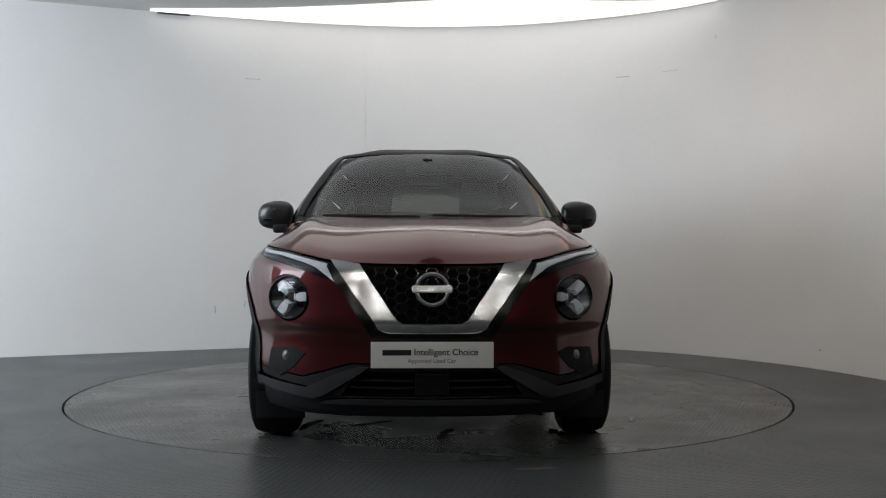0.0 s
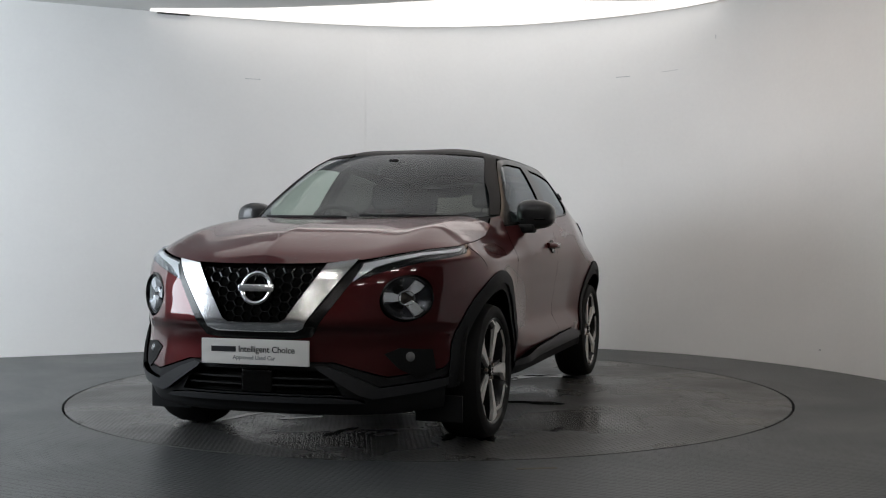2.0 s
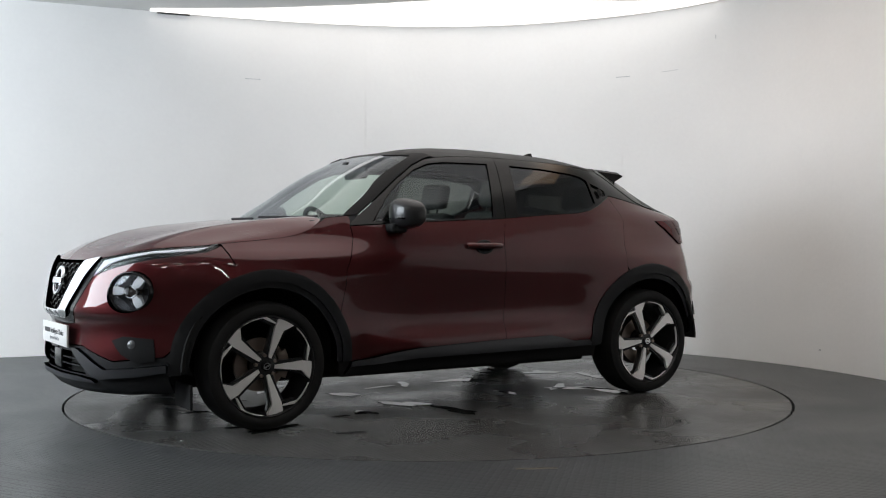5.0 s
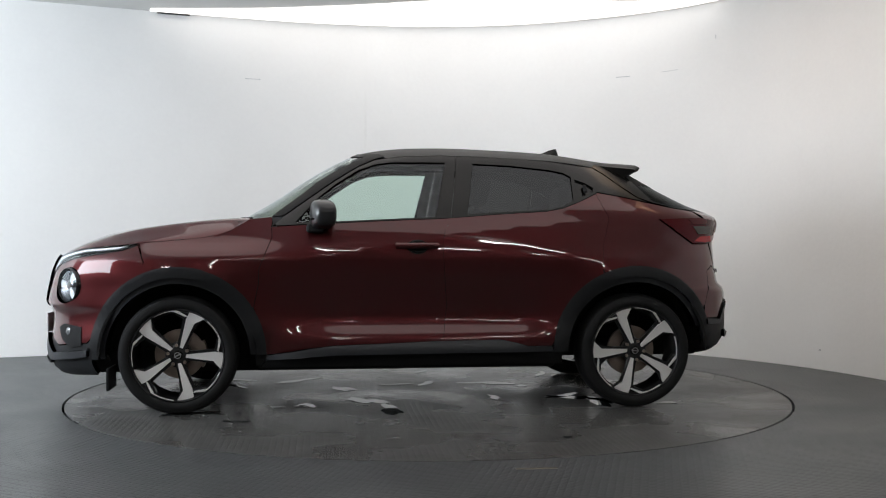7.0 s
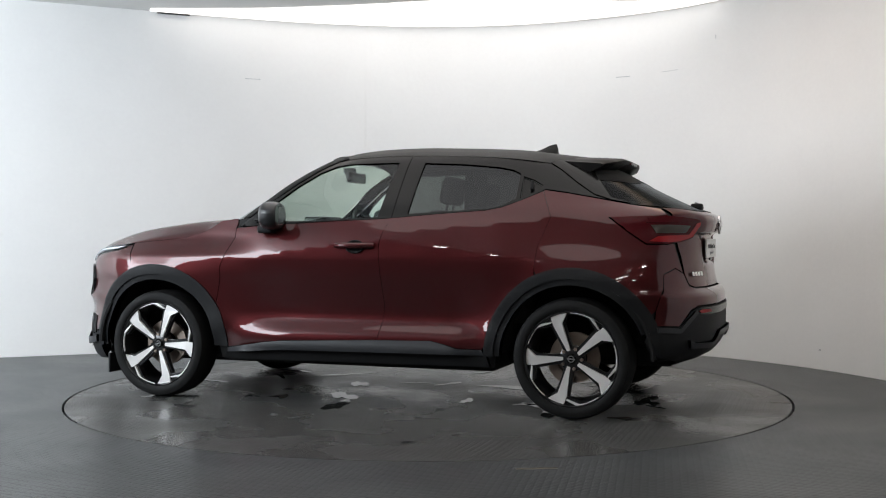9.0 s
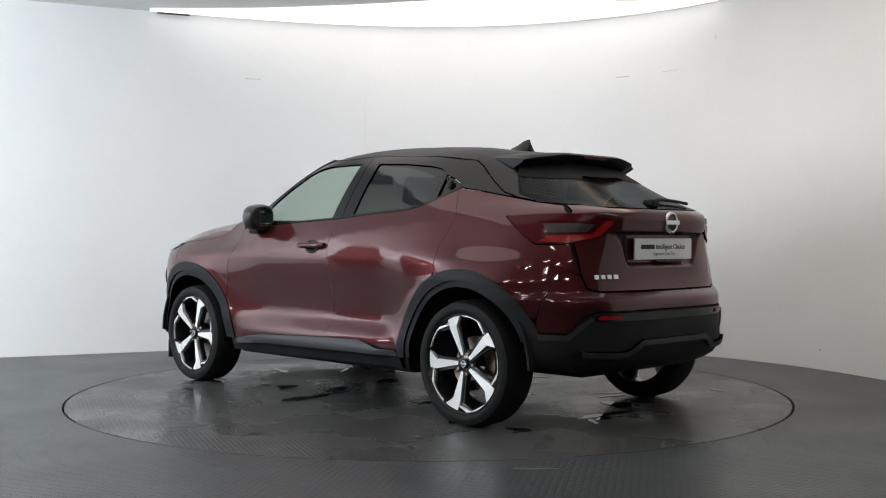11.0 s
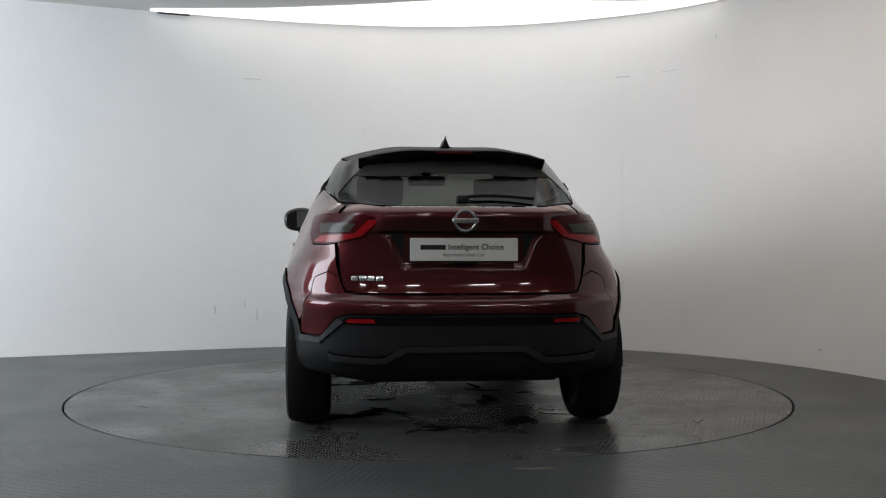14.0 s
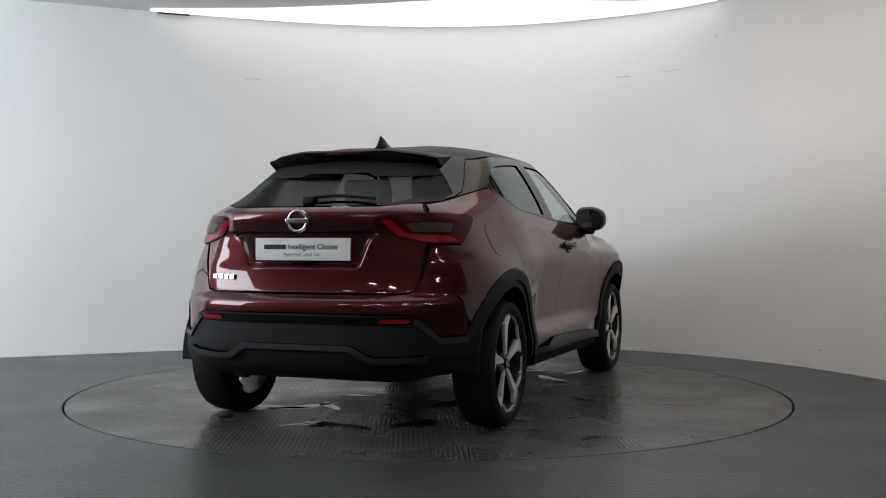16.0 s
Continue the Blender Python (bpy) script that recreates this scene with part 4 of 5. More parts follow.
def nose_details(car, full):
    # black surround, chrome V and honeycomb grille
    v_out = Y((0.447, 0.890), (0.36, 0.774), (0.235, 0.602), (0.19, 0.586), (0.0, 0.584))
    v_in = Y((0.0, 0.617), (0.125, 0.618), (0.155, 0.632), (0.318, 0.872))
    black = LOW.poly(*Y((0.0, 0.60), (0.18, 0.60), (0.44, 0.886), (0.47, 0.868), (0.43, 0.795), (0.262, 0.554), (0.166, 0.541), (0.0, 0.541)))
    panel("grille_surround", mirrored(black), LOW, BLACK, car, gap=0, lift=0.003, thick=0.03, label="gloss black grille surround")
    v_shape = LOW.poly(*(v_out[::-1] + v_in[::-1]))
    panel("chrome_v", mirrored(v_shape), LOW, CHROME, car, gap=0, lift=0.016, thick=0.04, step=0.025, label="chrome V-shaped grille bar")
    back = mirrored(LOW.poly(*Y((0.0, 0.585), (0.17, 0.59), (0.40, 0.884), (0.0, 0.876))))
    panel("grille_back", back, LOW, INNER, car, gap=0, lift=-0.05, thick=0.004)
    bm = bmesh.new()
    zone = mirrored(LOW.poly(*Y((0.0, 0.60), (0.145, 0.605), (0.345, 0.877), (0.0, 0.874))))
    w, h = 0.090, 0.043

    def bar(a, b):
        if not (inside(zone, *a) and inside(zone, *b)):
            return
        pa, pb = LOW(*a), LOW(*b)
        t = (pb - pa).normalized()
        n = Vector((1, 0, 0))
        s = n.cross(t).normalized() * 0.0028
        vs = [bm.verts.new(p + o) for p in (pa - t * 0.002, pb + t * 0.002) for o in (s - n * 0.03, s - n * 0.008, -s - n * 0.008, -s - n * 0.03)]
        for k in range(4):
            bm.faces.new((vs[k], vs[(k + 1) % 4], vs[4 + (k + 1) % 4], vs[4 + k]))
    for j in range(-1, 15):
        for i in range(-6, 7):
            cx, cz = i * w + (w / 2 if j % 2 else 0), 0.60 + j * h / 2 + 0.0
            if j % 1 == 0:
                a, b = (cx - w * 0.17, cz), (cx + w * 0.17, cz)
                bar(a, b)
                bar(b, (cx + w * 0.33, cz + h / 2))
                bar(b, (cx + w * 0.33, cz - h / 2))
    tagged(part("honeycomb", bm, BLACK, car, "black honeycomb grille mesh", False), kind="stuff")
    emblem(car, on_skin(LOW, "y", 0.0, 0.765, 0.004), 0.080)
    # slim upper lamps
    lamp = Y((0.455, 0.886), (0.58, 0.911), (0.68, 0.934)) + X((1.66, 0.948), (1.545, 0.960), (1.62, 0.922)) + Y((0.70, 0.884), (0.56, 0.842), (0.43, 0.797))
    both("slim_lamp_housing", LOW.poly(*lamp), LOW, BLACK, car, gap=0.001, lift=-0.006, thick=0.02)
    strip = Y((0.47, 0.879), (0.58, 0.903), (0.68, 0.926)) + X((1.66, 0.941), (1.60, 0.947), (1.66, 0.929)) + Y((0.69, 0.914), (0.58, 0.884), (0.52, 0.862), (0.47, 0.826), (0.435, 0.800))
    both("running_light", LOW.poly(*strip), LOW, LAMP_WHITE, car, gap=0, lift=0.002, thick=0.008, label="silver white running light strip")
    both("slim_lamp_lens", LOW.poly(*lamp), LOW, LENS, car, gap=0.002, lift=0.008, thick=0.004, label="clear lamp lens")
    # round lamps
    m = on_skin(LOW, "y", 0.653, LAMP_Z, -0.004)
    n = Vector((m.col[2].x + 0.12, m.col[2].y, 0.02)).normalized()
    across = Vector((0, 0, 1)).cross(n).normalized()
    m = Matrix((across, n.cross(across), n)).transposed().to_4x4()
    m.translation = LOW(LAMP_Q, LAMP_Z) - n * 0.010
    m = m @ Matrix.Diagonal((1.14, 0.93, 1, 1))
    for flip in (Matrix.Identity(4), MIRROR_Y):
        k = flip @ m
        bm = bmesh.new()
        lathe(bm, [(0.100, -0.05), (0.100, 0.006), (0.103, 0.010), (0.108, 0.008), (0.113, -0.004), (0.120, -0.05)], 56, k)
        bezel = part("round_lamp", bm, BLACK, car, "round headlamp with silver cross inside a black ring")
        bm = bmesh.new()
        lathe(bm, [(0.0, -0.055), (0.03, -0.055), (0.065, -0.035), (0.100, -0.004), (0.1005, -0.03), (0.0, -0.07)], 48, k, closed=False)
        part("bowl", bm, LAMP_BOWL, bezel)
        bm = bmesh.new()
        for a in (176, 52, -56):
            prism(bm, [(0.022, -0.015), (0.060, -0.017), (0.091, -0.025), (0.095, 0.0), (0.091, 0.025), (0.060, 0.017), (0.022, 0.015)], -0.05, -0.004, k @ pose(0, 0, 0, 0, 0, a), 0.006)
        part("lamp_cross", bm, LAMP_WHITE, bezel, "silver lamp cross")
        bm = bmesh.new()
        lathe(bm, [(0.0, -0.012), (0.014, -0.015), (0.024, -0.022), (0.031, -0.028), (0.033, -0.05)], 32, k, closed=False)
        part("projector", bm, SMOKE, bezel)
        bm = bmesh.new()
        lathe(bm, [(0.029, -0.022), (0.030, -0.006), (0.034, -0.003), (0.038, -0.006), (0.039, -0.022)], 32, k)
        part("projector_ring", bm, CHROME, bezel)
        bm = bmesh.new()
        lathe(bm, [(0.0, 0.010), (0.05, 0.008), (0.08, 0.004), (0.097, -0.003)], 40, k, closed=False)
        part("lens", bm, LENS, bezel)
    # lower bumper
    under = Y((0.0, 0.438), (0.36, 0.438), (0.58, 0.372)) + Y((0.775, 0.398)) + X((1.79, 0.438), *ring(AF, AZ, AO, 10, -6, 4)) + Y((0.76, 0.215), (0.60, 0.20), (0.0, 0.20))
    panel("lower_bumper", full(*under), LOW, PLASTIC, car, gap=0.001, lift=-0.004, thick=0.03, label="black grained plastic lower bumper",
          holes=[full(*Y((0.0, 0.300), (0.40, 0.300), (0.33, 0.405), (0.0, 0.405)))])
    both("bumper_wing", LOW.poly(*(X((1.815, 0.375)) + Y((0.795, 0.366), (0.70, 0.350), (0.55, 0.332), (0.40, 0.402), (0.32, 0.428), (0.28, 0.424), (0.30, 0.405), (0.47, 0.300), (0.52, 0.285), (0.70, 0.308)) + X((1.815, 0.330)))), LOW, PLASTIC_GREY, car, gap=0, lift=0.022, thick=0.04, label="satin grey bumper wing")
    panel("bumper_lip", full(*Y((0.0, 0.292), (0.36, 0.292), (0.46, 0.282), (0.49, 0.268), (0.0, 0.268))), LOW, PLASTIC_GREY, car, gap=0, lift=0.02, thick=0.04, label="satin grey bumper lip")
    panel("intake_back", full(*Y((0.0, 0.28), (0.45, 0.28), (0.36, 0.42), (0.0, 0.42))), LOW, INNER, car, gap=0, lift=-0.06, thick=0.004)
    for z in (0.333, 0.365):
        panel("intake_slat", full(*Y((0.0, z), (0.37, z), (0.365, z + 0.007), (0.0, z + 0.007))), LOW, PLASTIC, car, gap=0, lift=-0.012, thick=0.03)
    bm = bmesh.new()
    box(bm, 2.10, 2.158, -0.075, 0.075, 0.30, 0.405, 0.008)
    part("radar_cover", bm, BLACK, car)
    fog = Y((0.735, 0.490), (0.62, 0.502), (0.565, 0.478), (0.62, 0.412), (0.69, 0.368), (0.75, 0.385))
    both("fog_bezel", LOW.poly(*fog), LOW, SILLS, car, gap=0, lift=0.004, thick=0.01)
    m = on_skin(LOW, "y", 0.66, 0.462, 0.004)
    for flip in (Matrix.Identity(4), MIRROR_Y):
        bm = bmesh.new()
        lathe(bm, [(0.0, 0.006), (0.015, 0.005), (0.022, 0.0), (0.024, -0.01)], 24, flip @ m, closed=False)
        part("fog_lamp", bm, FOGGLASS, car, "small fog lamp")
    m = Matrix(((0, 0, 1, 2.176), (1, 0, 0, 0), (0, 1, 0, 0.483), (0, 0, 0, 1)))
    number_plate(car, m, 0.535, 0.114, "front_plate")
    for s in (1, -1):
        bm = bmesh.new()
        box(bm, 1.70, 1.715, 0.60 * s, 0.83 * s, 0.135, 0.26, 0.004)
        part("air_deflector", bm, PLASTIC, car)
    # wiper arms under the windscreen
    for y0, y1 in ((0.62, 0.02), (-0.05, -0.58)):
        bm = bmesh.new()
        sweep(bm, [TOP(math.copysign(TOP.q("y", abs(y0 + (y1 - y0) * i / 8), 1.10 + 0.008 * i / 8), y0 + (y1 - y0) * i / 8), 1.10 + 0.008 * i / 8) + Vector((0.012, 0, 0.012)) for i in range(9)], 0.007, 6)
        part("windscreen_wiper", bm, PLASTIC, car)


def tail_details(car, chart, half):
    # lamp clusters
    out = half(*(R((0.395, 1.092), (0.47, 1.104), (0.60, 1.114)) + X((-1.80, 1.117), (-1.66, 1.114), (-1.505, 1.108), (-1.60, 1.035), (-1.705, 0.963)) + R((0.66, 0.962), (0.60, 0.970), (0.49, 0.998))))
    both("tail_lamp", out, lambda u, v: chart(u, v), RED_DARK, car, gap=0.001, lift=0.008, thick=0.03, flip=-1, label="dark red tail lamp cluster with smoked middle")
    hi = half(*(R((0.43, 1.090), (0.50, 1.100), (0.60, 1.106)) + X((-1.80, 1.109), (-1.70, 1.106), (-1.72, 1.080)) + R((0.70, 1.076), (0.52, 1.078))))
    both("tail_lamp_bar", hi, chart, RED_DARK, car, gap=0, lift=0.0105, thick=0.004, flip=-1)
    lo = half(*(R((0.41, 1.088), (0.465, 1.080), (0.53, 1.016), (0.62, 1.010)) + X((-1.76, 1.004), (-1.715, 0.975)) + R((0.66, 0.970), (0.60, 0.977), (0.495, 1.003))))
    both("tail_lamp_bar", lo, chart, RED_LENS, car, gap=0, lift=0.0105, thick=0.004, flip=-1, label="bright red lower lamp bar")
    mid = half(*(R((0.52, 1.064), (0.60, 1.066)) + X((-1.80, 1.066), (-1.72, 1.064), (-1.75, 1.020)) + R((0.70, 1.020), (0.555, 1.024))))
    both("reversing_lamp", mid, chart, SMOKE, car, gap=0, lift=0.011, thick=0.004, flip=-1, label="smoked clear reversing lamp")
    # plate, emblem, model badge bars
    emblem(car, Matrix(((0, 0, -1, -2.022), (-1, 0, 0, 0), (0, 1, 0, 1.078), (0, 0, 0, 1))), 0.058, "rear_emblem")
    number_plate(car, Matrix(((0, 0, -1, -1.982), (-1, 0, 0, 0), (0, 1, 0, 0.938), (0, 0, 0, 1))), 0.53, 0.112, "rear_plate")
    m = on_skin(LOW, "r", 0.47, 0.795, 0.004)
    for i in range(4):
        bm = bmesh.new()
        box(bm, -0.078 + 0.041 * i, -0.046 + 0.041 * i, -0.012, 0.012, 0, 0.006, 0.002, m)
        part("badge_bar", bm, CHROME, car, "plain chrome badge bar")
    # bumper pieces
    strip = mirrored(half(*R((0.0, 0.612), (0.565, 0.612), (0.60, 0.585), (0.55, 0.572), (0.0, 0.572))))
    panel("bumper_inset", strip, chart, BLACK, car, gap=0, lift=0.007, thick=0.02, flip=-1, label="gloss black bumper inset")
    both("reflector", half(*R((0.44, 0.602), (0.555, 0.603), (0.575, 0.592), (0.56, 0.583), (0.43, 0.583))), chart, RED_LENS, car, gap=0, lift=0.012, thick=0.01, flip=-1, label="red bumper reflector")
    both("bumper_shoulder", half(*(R((0.60, 0.60), (0.66, 0.55), (0.70, 0.505)) + X((-1.77, 0.515), (-1.775, 0.485)) + R((0.70, 0.478), (0.64, 0.535), (0.58, 0.588)))), chart, PLASTIC_GREY, car, gap=0, lift=0.014, thick=0.02, flip=-1)
    wing = mirrored(half(*R((0.0, 0.474), (0.29, 0.474), (0.385, 0.425), (0.44, 0.419), (0.62, 0.428), (0.655, 0.44), (0.64, 0.40), (0.44, 0.392), (0.375, 0.398), (0.285, 0.445), (0.0, 0.446))))
    panel("diffuser_wing", wing, chart, PLASTIC_GREY, car, gap=0, lift=0.024, thick=0.03, flip=-1, label="satin grey rear diffuser wing")
    # roof spoiler with brake light
    bm = bmesh.new()
    rows = []
    for i in range(45):
        y = -0.505 + 1.01 * i / 44
        k = abs(y) / 0.505
        z = 1.470 - 0.034 * k ** 2.4 + 0.006 * math.exp(-((k - 0.5) / 0.2) ** 2)
        end = -1.515 + 0.070 * k ** 3
        u = 1.405 - 0.025 * step01(0.25, 0.5, k)
        e = step01(0.80, 1.0, k)
        mid = [(-1.24, z + 0.012), (-1.36, z + 0.006), (end + 0.02, z - 0.002), (end, z - 0.012), (end + 0.010, z - 0.030), (end + 0.06, u + 0.018), (-1.38, u), (-1.25, z - 0.05)]
        tip = [(-1.165, z + 0.010), (-1.30, z - 0.002), (-1.405, z - 0.010), (-1.422, z - 0.016), (-1.415, z - 0.026), (-1.38, z - 0.044), (-1.31, z - 0.078), (-1.19, z - 0.026)]
        rows.append([bm.verts.new((a0 + (b0 - a0) * e, y, a1 + (b1 - a1) * e)) for (a0, a1), (b0, b1) in zip(mid, tip)])
    for a, b in zip(rows, rows[1:]):
        for j in range(8):
            bm.faces.new((a[j], a[(j + 1) % 8], b[(j + 1) % 8], b[j]))
    bm.faces.new(rows[0])
    bm.faces.new(rows[-1][::-1])
    sp = part("roof_spoiler", bm, ROOF, car, "dark metallic grey-black roof spoiler")
    bm = bmesh.new()
    box(bm, -1.517, -1.49, -0.10, 0.10, 1.441, 1.456, 0.003)
    part("brake_light", bm, RED_DARK, sp, "dark red high brake light")
    # shark fin
    bm = bmesh.new()
    rows = []
    for x, z, w in ((-0.88, 1.540, 0.006), (-0.93, 1.556, 0.016), (-0.98, 1.578, 0.018), (-1.01, 1.586, 0.010), (-1.03, 1.588, 0.006), (-1.04, 1.56, 0.012), (-1.045, 1.52, 0.020)):
        rows.append([bm.verts.new((x, 0, z)), bm.verts.new((x, w, (z + 1.525) / 2)), bm.verts.new((x + 0.004, w * 1.8, 1.515)), bm.verts.new((x + 0.004, -w * 1.8, 1.515)), bm.verts.new((x, -w, (z + 1.525) / 2))])
    for a, b in zip(rows, rows[1:]):
        for j in range(5):
            bm.faces.new((a[j], a[(j + 1) % 5], b[(j + 1) % 5], b[j]))
    part("aerial_fin", bm, BLACK, car, "black shark fin aerial")
    # rear wiper
    T2 = rear_chart(TOP)
    bm = bmesh.new()
    pts = [T2(TOP.end - TOP.q("r", abs(y), z) if y >= 0 else -(TOP.end - TOP.q("r", abs(y), z)), z) + Vector((-0.03, 0, 0.012)) for y, z in ((0.0, 1.185), (-0.12, 1.196), (-0.25, 1.190), (-0.36, 1.178))]
    sweep(bm, pts, 0.009, 8)
    w = part("rear_wiper", bm, PLASTIC, car, "black rear wiper")
    bm = bmesh.new()
    sweep(bm, [p + Vector((0.012, 0.0, -0.020)) for p in [pts[0].lerp(pts[3], t) for t in (0.05, 0.3, 0.6, 0.97)]], 0.007, 6)
    part("wiper_blade", bm, RUBBER, w)
    bm = bmesh.new()
    box(bm, -1.93, -1.86, -0.03, 0.03, 1.165, 1.205, 0.012)
    part("wiper_pivot", bm, PLASTIC, w)


def mirrors_and_handles(car):
    for s, flip in ((1, Matrix.Identity(4)), (-1, MIRROR_Y)):
        bm = bmesh.new()
        g = bmesh.ops.create_uvsphere(bm, u_segments=32, v_segments=20, radius=1.0)["verts"]
        for v in g:
            c = v.co
            e = 0.62
            c = Vector([math.copysign(abs(a) ** e, a) for a in c])
            x = 0.510 + 0.070 * c.x
            y = 0.893 + 0.106 * c.y
            z = 1.130 + 0.084 * c.z
            x = max(x, 0.455)
            z -= 0.018 * (c.y > 0) * c.y * (1 if c.z > 0 else -0.6)
            x -= 0.03 * max(0, c.y)
            v.co = Vector((x, y, z))
        bmesh.ops.transform(bm, verts=g, matrix=flip)
        cap = part("door_mirror", bm, CAPS, car, "dark grey-black door mirror")
        bm = bmesh.new()
        pts = [(0.086 * math.copysign(abs(math.cos(a)) ** 0.7, math.cos(a)), 0.058 * math.copysign(abs(math.sin(a)) ** 0.7, math.sin(a))) for a in [2 * math.pi * i / 36 for i in range(36)]]
        prism(bm, pts, -0.004, 0.004, flip @ Matrix(((0, 0, -1, 0.455), (-1, 0, 0, 0.893), (0, 1, 0, 1.132), (0, 0, 0, 1))))
        part("mirror_glass", bm, MIRROR, cap, "silvered mirror glass")
        bm = bmesh.new()
        box(bm, 0.50, 0.577, 0.82, 0.960, 1.098, 1.108, 0.004, flip)
        part("mirror_band", bm, BLACK, cap)
        bm = bmesh.new()
        box(bm, 0.50, 0.60, 0.79, 0.90, 1.025, 1.075, 0.018, flip)
        part("mirror_foot", bm, PLASTIC, cap)
        # handle
        bm = bmesh.new()
        path = []
        for i in range(11):
            x = 0.088 - 0.238 * i / 10
            q = LOW.q("x", x, 0.952)
            k = min(1, 4 * min(i, 10 - i) / 10)
            path.append(flip @ (LOW(q, 0.952) + Vector((0, 0.004 + 0.028 * k, 0))))
        sweep(bm, path, 0.0175, 10)
        h = part("door_handle", bm, PAINT, car)
        bm = bmesh.new()
        m = flip @ on_skin(LOW, "x", -0.033, 0.944, 0.006)
        lathe(bm, [(0.0, 0.0), (0.04, 0.001), (0.046, 0.0025), (0.050, 0.001), (0.050, -0.004)], 28, m @ Matrix.Diagonal((1.2, 0.82, 1, 1)), closed=False)
        part("handle_cup", bm, BLACK, h)
        # handle of the rear door beside the quarter glass
        bm = bmesh.new()
        m = flip @ on_skin(TOP, "x", -1.055, 1.29, 0.0)
        box(bm, -0.010, 0.010, -0.026, 0.026, -0.006, 0.012, 0.005, m)
        part("hidden_handle", bm, PLASTIC, car)
    for s in (-1,):
        ringp = [(TOP.q("x", -1.40, 0.97) + 0.085 * math.cos(a), 0.985 + 0.085 * math.sin(a)) for a in [2 * math.pi * i / 36 for i in range(36)]]
        panel("fuel_flap", ringp, lambda u, v: (lambda p: Vector((p.x, -p.y, p.z)))(TOP(u, v)), PAINT, car, gap=0, lift=0.0025, thick=0.006, flip=-1)


def cabin(car):
    bm = bmesh.new()
    box(bm, 0.42, 0.95, -0.70, 0.70, 0.85, 1.075, 0.06)
    dash = part("dashboard", bm, CABIN, car, "dark dashboard")
    bm = bmesh.new()
    box(bm, 0.50, 0.66, 0.02 - 0.13, 0.02 + 0.13, 1.07, 1.14, 0.012)
    part("display", bm, BLACK, dash)
    bm = bmesh.new()
    m = pose(0.40, -0.36, 1.02, 0, -62, 0)
    lathe(bm, [(0.19 + 0.016 * math.cos(a), 0.016 * math.sin(a)) for a in [2 * math.pi * i / 10 for i in range(10)]], 36, m)
    box(bm, -0.03, 0.03, -0.19, 0.19, -0.02, 0.01, 0.008, m)
    box(bm, -0.19, 0.0, -0.03, 0.03, -0.02, 0.01, 0.008, m)
    part("steering_wheel", bm, CABIN, car)
    for x, ys, zt in ((-0.28, (0.36, -0.36), 1.10), (-0.95, (0.38, -0.38), 1.08)):
        for y in ys:
            bm = bmesh.new()
            box(bm, x - 0.05, x + 0.50, y - 0.25, y + 0.25, 0.50, 0.66, 0.05)
            box(bm, -0.06, 0.06, -0.24, 0.24, 0.0, 0.60, 0.05, pose(x - 0.02, y, 0.58, 0, -14, 0))
            seat = part("seat", bm, CABIN, car, "dark cloth car seat")
            bm = bmesh.new()
            box(bm, -0.045, 0.045, -0.13, 0.13, 0.0, 0.17, 0.04, pose(x - 0.17, y, zt + 0.10, 0, -12, 0))
            for d in (-0.06, 0.06):
                box(bm, -0.006, 0.006, d - 0.006, d + 0.006, -0.08, 0.02, 0, pose(x - 0.17, y, zt + 0.10, 0, -12, 0))
            part("headrest", bm, CABIN, seat)
    bm = bmesh.new()
    box(bm, -1.85, -1.0, -0.62, 0.62, 0.95, 1.0, 0.02)
    part("parcel_shelf", bm, CABIN, car)
    bm = bmesh.new()
    box(bm, 0.33, 0.365, -0.13, 0.13, 1.365, 1.435, 0.015)
    box(bm, 0.36, 0.43, -0.03, 0.03, 1.43, 1.47, 0.01)
    part("rear_view_mirror", bm, BLACK, car)


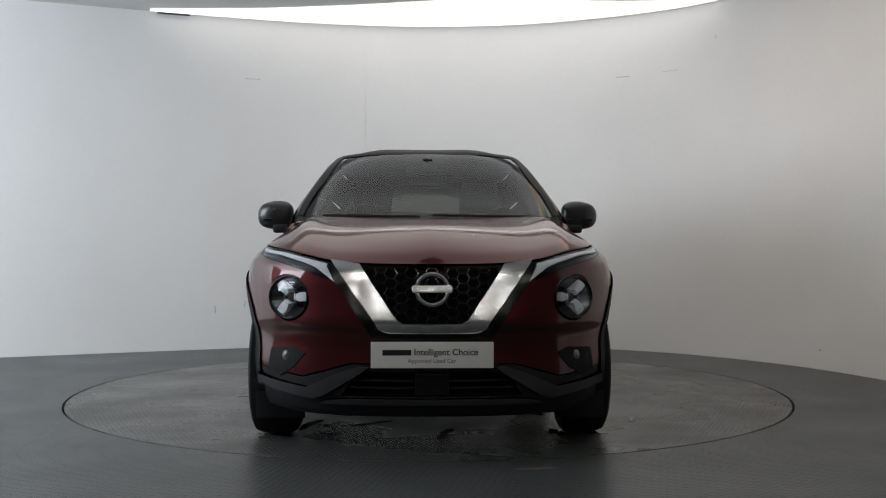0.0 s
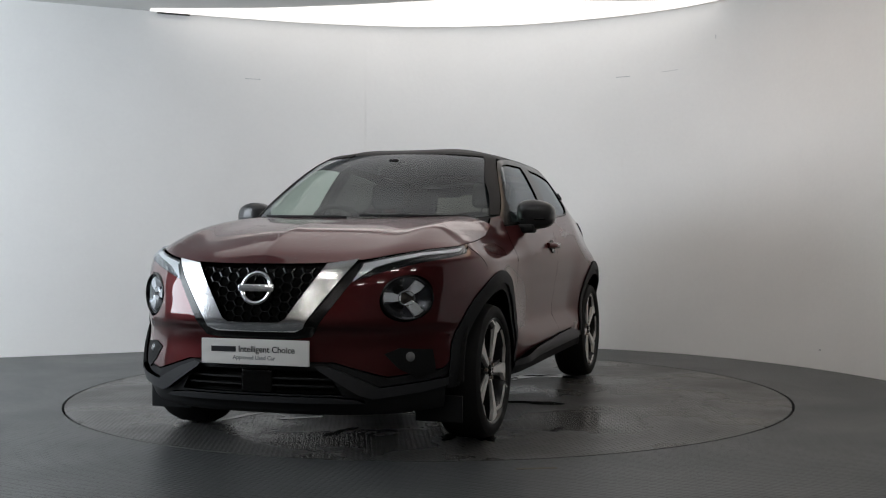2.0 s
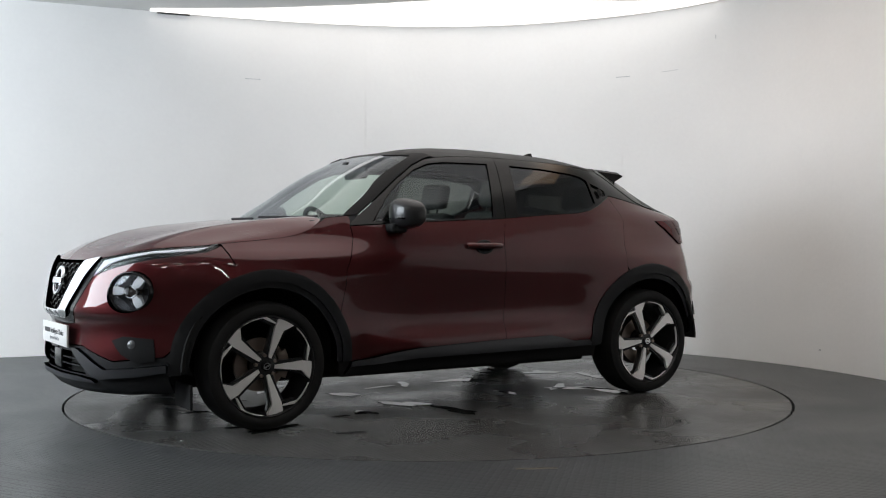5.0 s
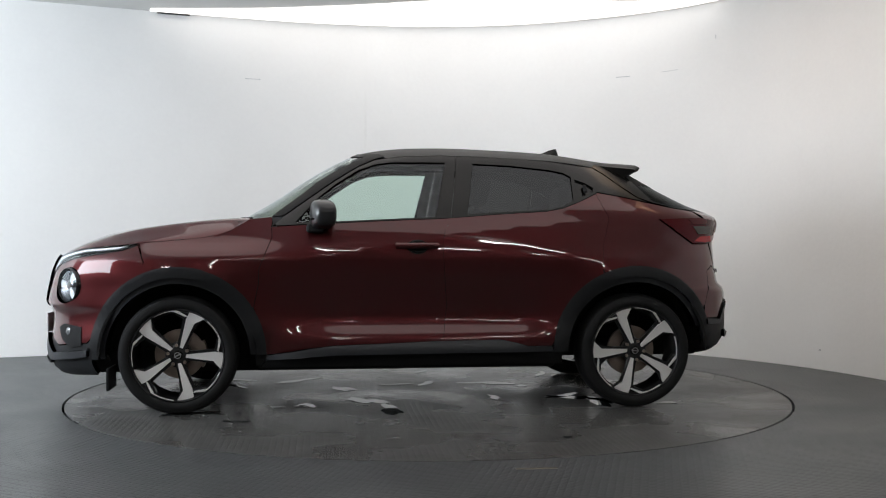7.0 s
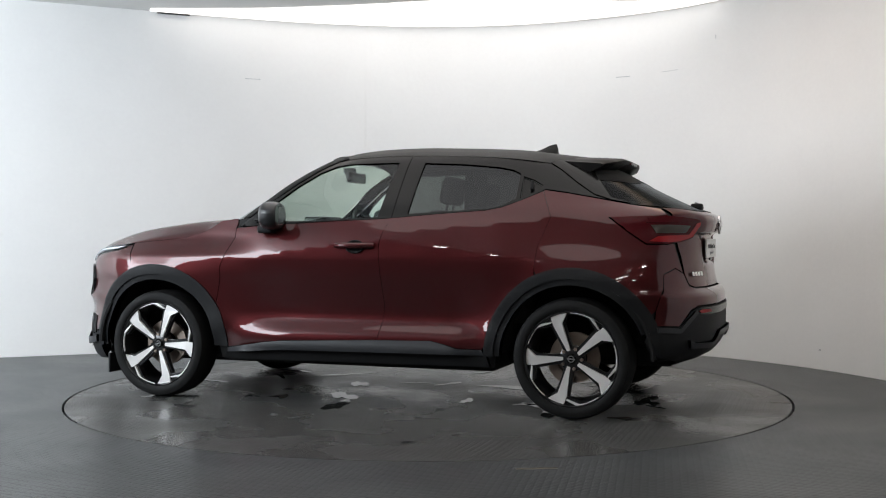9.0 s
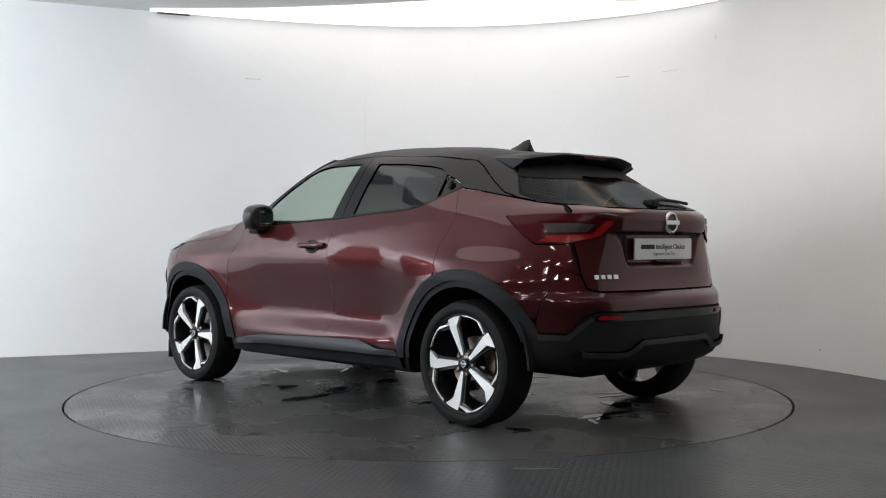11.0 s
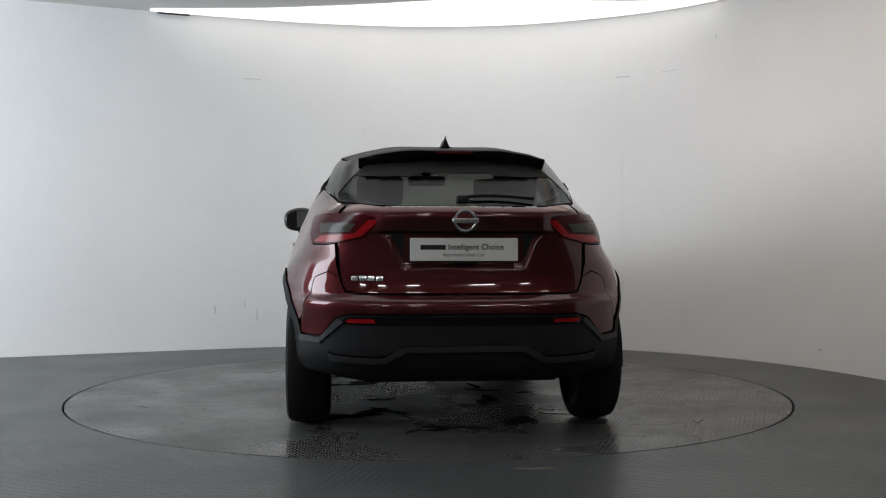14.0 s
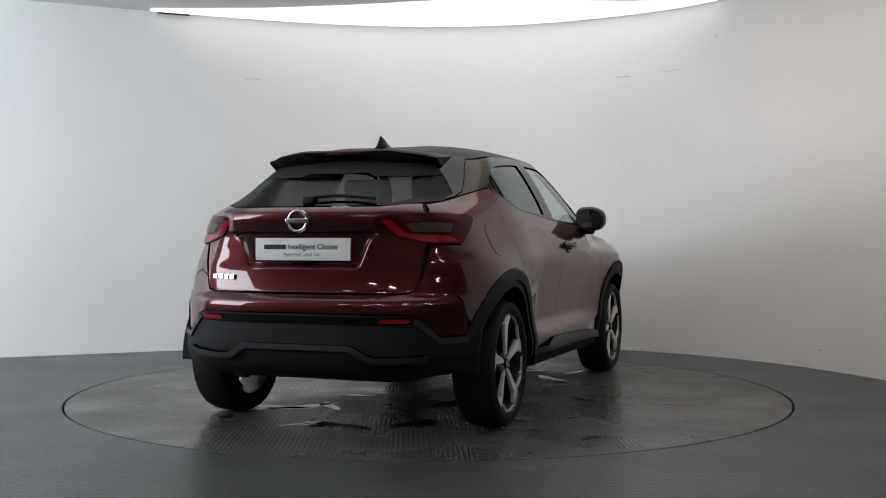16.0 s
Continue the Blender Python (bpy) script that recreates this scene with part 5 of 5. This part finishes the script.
# ---------- wheels ----------
def build_wheel(car, x, s, turn):
    """A 19 inch wheel with five two-tone blades; local z points outwards."""
    m = pose(x, 0.868 * s, AZ, -90 if s > 0 else 90, 0, 0) @ pose(0, 0, 0, 0, 0, turn)
    hub = tagged(new("wheel"), "black and machined alloy wheel with low tyre")
    hub.parent = car
    hub.matrix_local = m
    bm = bmesh.new()
    lathe(bm, [(0.252, -0.205), (0.258, -0.215), (0.290, -0.212), (0.318, -0.198), (0.332, -0.170), (0.335, -0.10), (0.332, -0.03), (0.320, 0.004), (0.298, 0.016), (0.274, 0.014), (0.263, 0.004), (0.252, -0.01)], 72)
    part("tyre", bm, RUBBER, hub, "black low profile tyre")
    bm = bmesh.new()
    lathe(bm, [(0.265, 0.004), (0.259, 0.009), (0.252, -0.002), (0.240, -0.03), (0.232, -0.19), (0.250, -0.20), (0.254, -0.012)], 72)
    rim = part("rim", bm, DARKALLOY, hub, "gloss black alloy rim")
    for i in range(5):
        a = pose(0, 0, 0, 0, 0, 72 * i)
        bm = bmesh.new()
        prism(bm, [(0.03, -0.024), (0.12, -0.014), (0.20, -0.010), (0.250, -0.040), (0.257, 0.02), (0.246, 0.082), (0.225, 0.088), (0.195, 0.066), (0.11, 0.046), (0.03, 0.030)], -0.055, -0.022, a, 0.006)
        part("spoke", bm, DARKALLOY, hub)
        # machined face in two planes: the blade, and its foot on the rim
        bm = bmesh.new()
        inner = [(0.046, -0.006, -0.012), (0.200, 0.002, -0.004), (0.200, 0.054, -0.006), (0.046, 0.012, -0.012)]
        outer = [(0.200, 0.002, -0.004), (0.258, -0.044, -0.002), (0.2615, 0.0, 0.001), (0.256, 0.056, -0.004), (0.200, 0.054, -0.006)]
        for loop in (inner, outer):
            top = [bm.verts.new(p) for p in loop]
            low = [bm.verts.new((x0, y0, -0.030)) for x0, y0, _ in loop]
            bm.faces.new(top)
            for j in range(len(loop)):
                i2 = (j + 1) % len(loop)
                bm.faces.new((top[j], low[j], low[i2], top[i2]))
        bmesh.ops.transform(bm, verts=bm.verts[:], matrix=a)
        part("blade_face", bm, SILVER, hub, "machined silver blade face", False)
        bm = bmesh.new()
        at = lambda r, d: (r * math.cos(radians(d)), r * math.sin(radians(d)))
        prism(bm, [at(0.2615, -9 - 4 * j) for j in range(9)] + [at(0.226, -58), at(0.221, -55)] + [at(0.249, -39 + 5 * j) for j in range(6)], -0.02, 0.001, a, 0.002)
        part("rim_flash", bm, SILVER, hub, "machined silver rim edge")
        bm = bmesh.new()
        prism(bm, [at(0.252, -36), at(0.250, -46), at(0.246, -58), at(0.218, -60), at(0.206, -54), at(0.236, -38)], -0.055, -0.012, a, 0.004)
        part("rim_hook", bm, DARKALLOY, hub)
        bm = bmesh.new()
        lathe(bm, [(0.0, -0.03), (0.0, -0.012), (0.009, -0.012), (0.011, -0.03)], 8, a @ pose(0.056 * math.cos(0.63), 0.056 * math.sin(0.63), 0), closed=False)
        part("wheel_nut", bm, STEEL, hub)
    bm = bmesh.new()
    lathe(bm, [(0.0, -0.06), (0.0, -0.018), (0.05, -0.020), (0.07, -0.03), (0.075, -0.06)], 32, closed=False)
    part("hub_boss", bm, DARKALLOY, hub)
    bm = bmesh.new()
    lathe(bm, [(0.0, -0.02), (0.0, -0.006), (0.024, -0.007), (0.028, -0.012), (0.028, -0.02)], 28, closed=False)
    cap = part("centre_cap", bm, BLACK, hub)
    bm = bmesh.new()
    lathe(bm, [(0.014, -0.004), (0.019, -0.004), (0.019, -0.009), (0.014, -0.009)], 24)
    box(bm, -0.022, 0.022, -0.004, 0.004, -0.008, -0.003)
    part("cap_emblem", bm, CHROME, hub, "plain chrome ring emblem")
    bm = bmesh.new()
    lathe(bm, [(0.07, -0.10), (0.14, -0.10), (0.14, -0.125), (0.07, -0.125)], 48)
    part("brake_disc", bm, STEEL, hub, "steel brake disc")
    bm = bmesh.new()
    lathe(bm, [(0.10, -0.08), (0.155, -0.08), (0.155, -0.145), (0.10, -0.145)], 14, pose(0, 0, 0, 0, 0, -turn + (150 if x > 0 else 20)), arc=(0, 60))
    part("brake_caliper", bm, STEEL, hub)
    return hub


# ---------- the car ----------
def build_car():
    car = tagged(new("car"), "dark red compact crossover car with black roof, wet from rain", "car")
    body_panels(car)
    glasshouse(car)
    tail(car)
    nose(car)
    inner_shell(car)
    mirrors_and_handles(car)
    cabin(car)
    for x, s, turn in ((AF, 1, 26), (AF, -1, 28), (AR, 1, -4), (AR, -1, 16)):
        build_wheel(car, x, s, turn)
    return car


build_studio()
build_lights()
turntable = build_turntable()
car = build_car()


def motions():
    angle = curve((0.0, 0.77), (0.5, -2.05), (1.0, -6.57), (1.5, -12.38), (2.0, -18.87), (2.5, -25.44), (4.0, -45.02), (6.5, -77.87), (9.0, -110.2), (11.5, -142.65), (14.0, -175.28), (16.0, -201.39))
    rows_car, rows_table = [], []
    for i in range(65):
        t = i * 0.25
        a = angle(t) - 90
        c, s = math.cos(radians(a)), math.sin(radians(a))
        ox, oy = 0.1874, -0.0206
        rows_car.append((t, pose(c * ox - s * oy, s * ox + c * oy, 0.0, 0, 0, a)))
        rows_table.append((t, pose(0, 0, 0, 0, 0, a)))
    walk(car, rows_car)
    walk(turntable, rows_table)


motions()
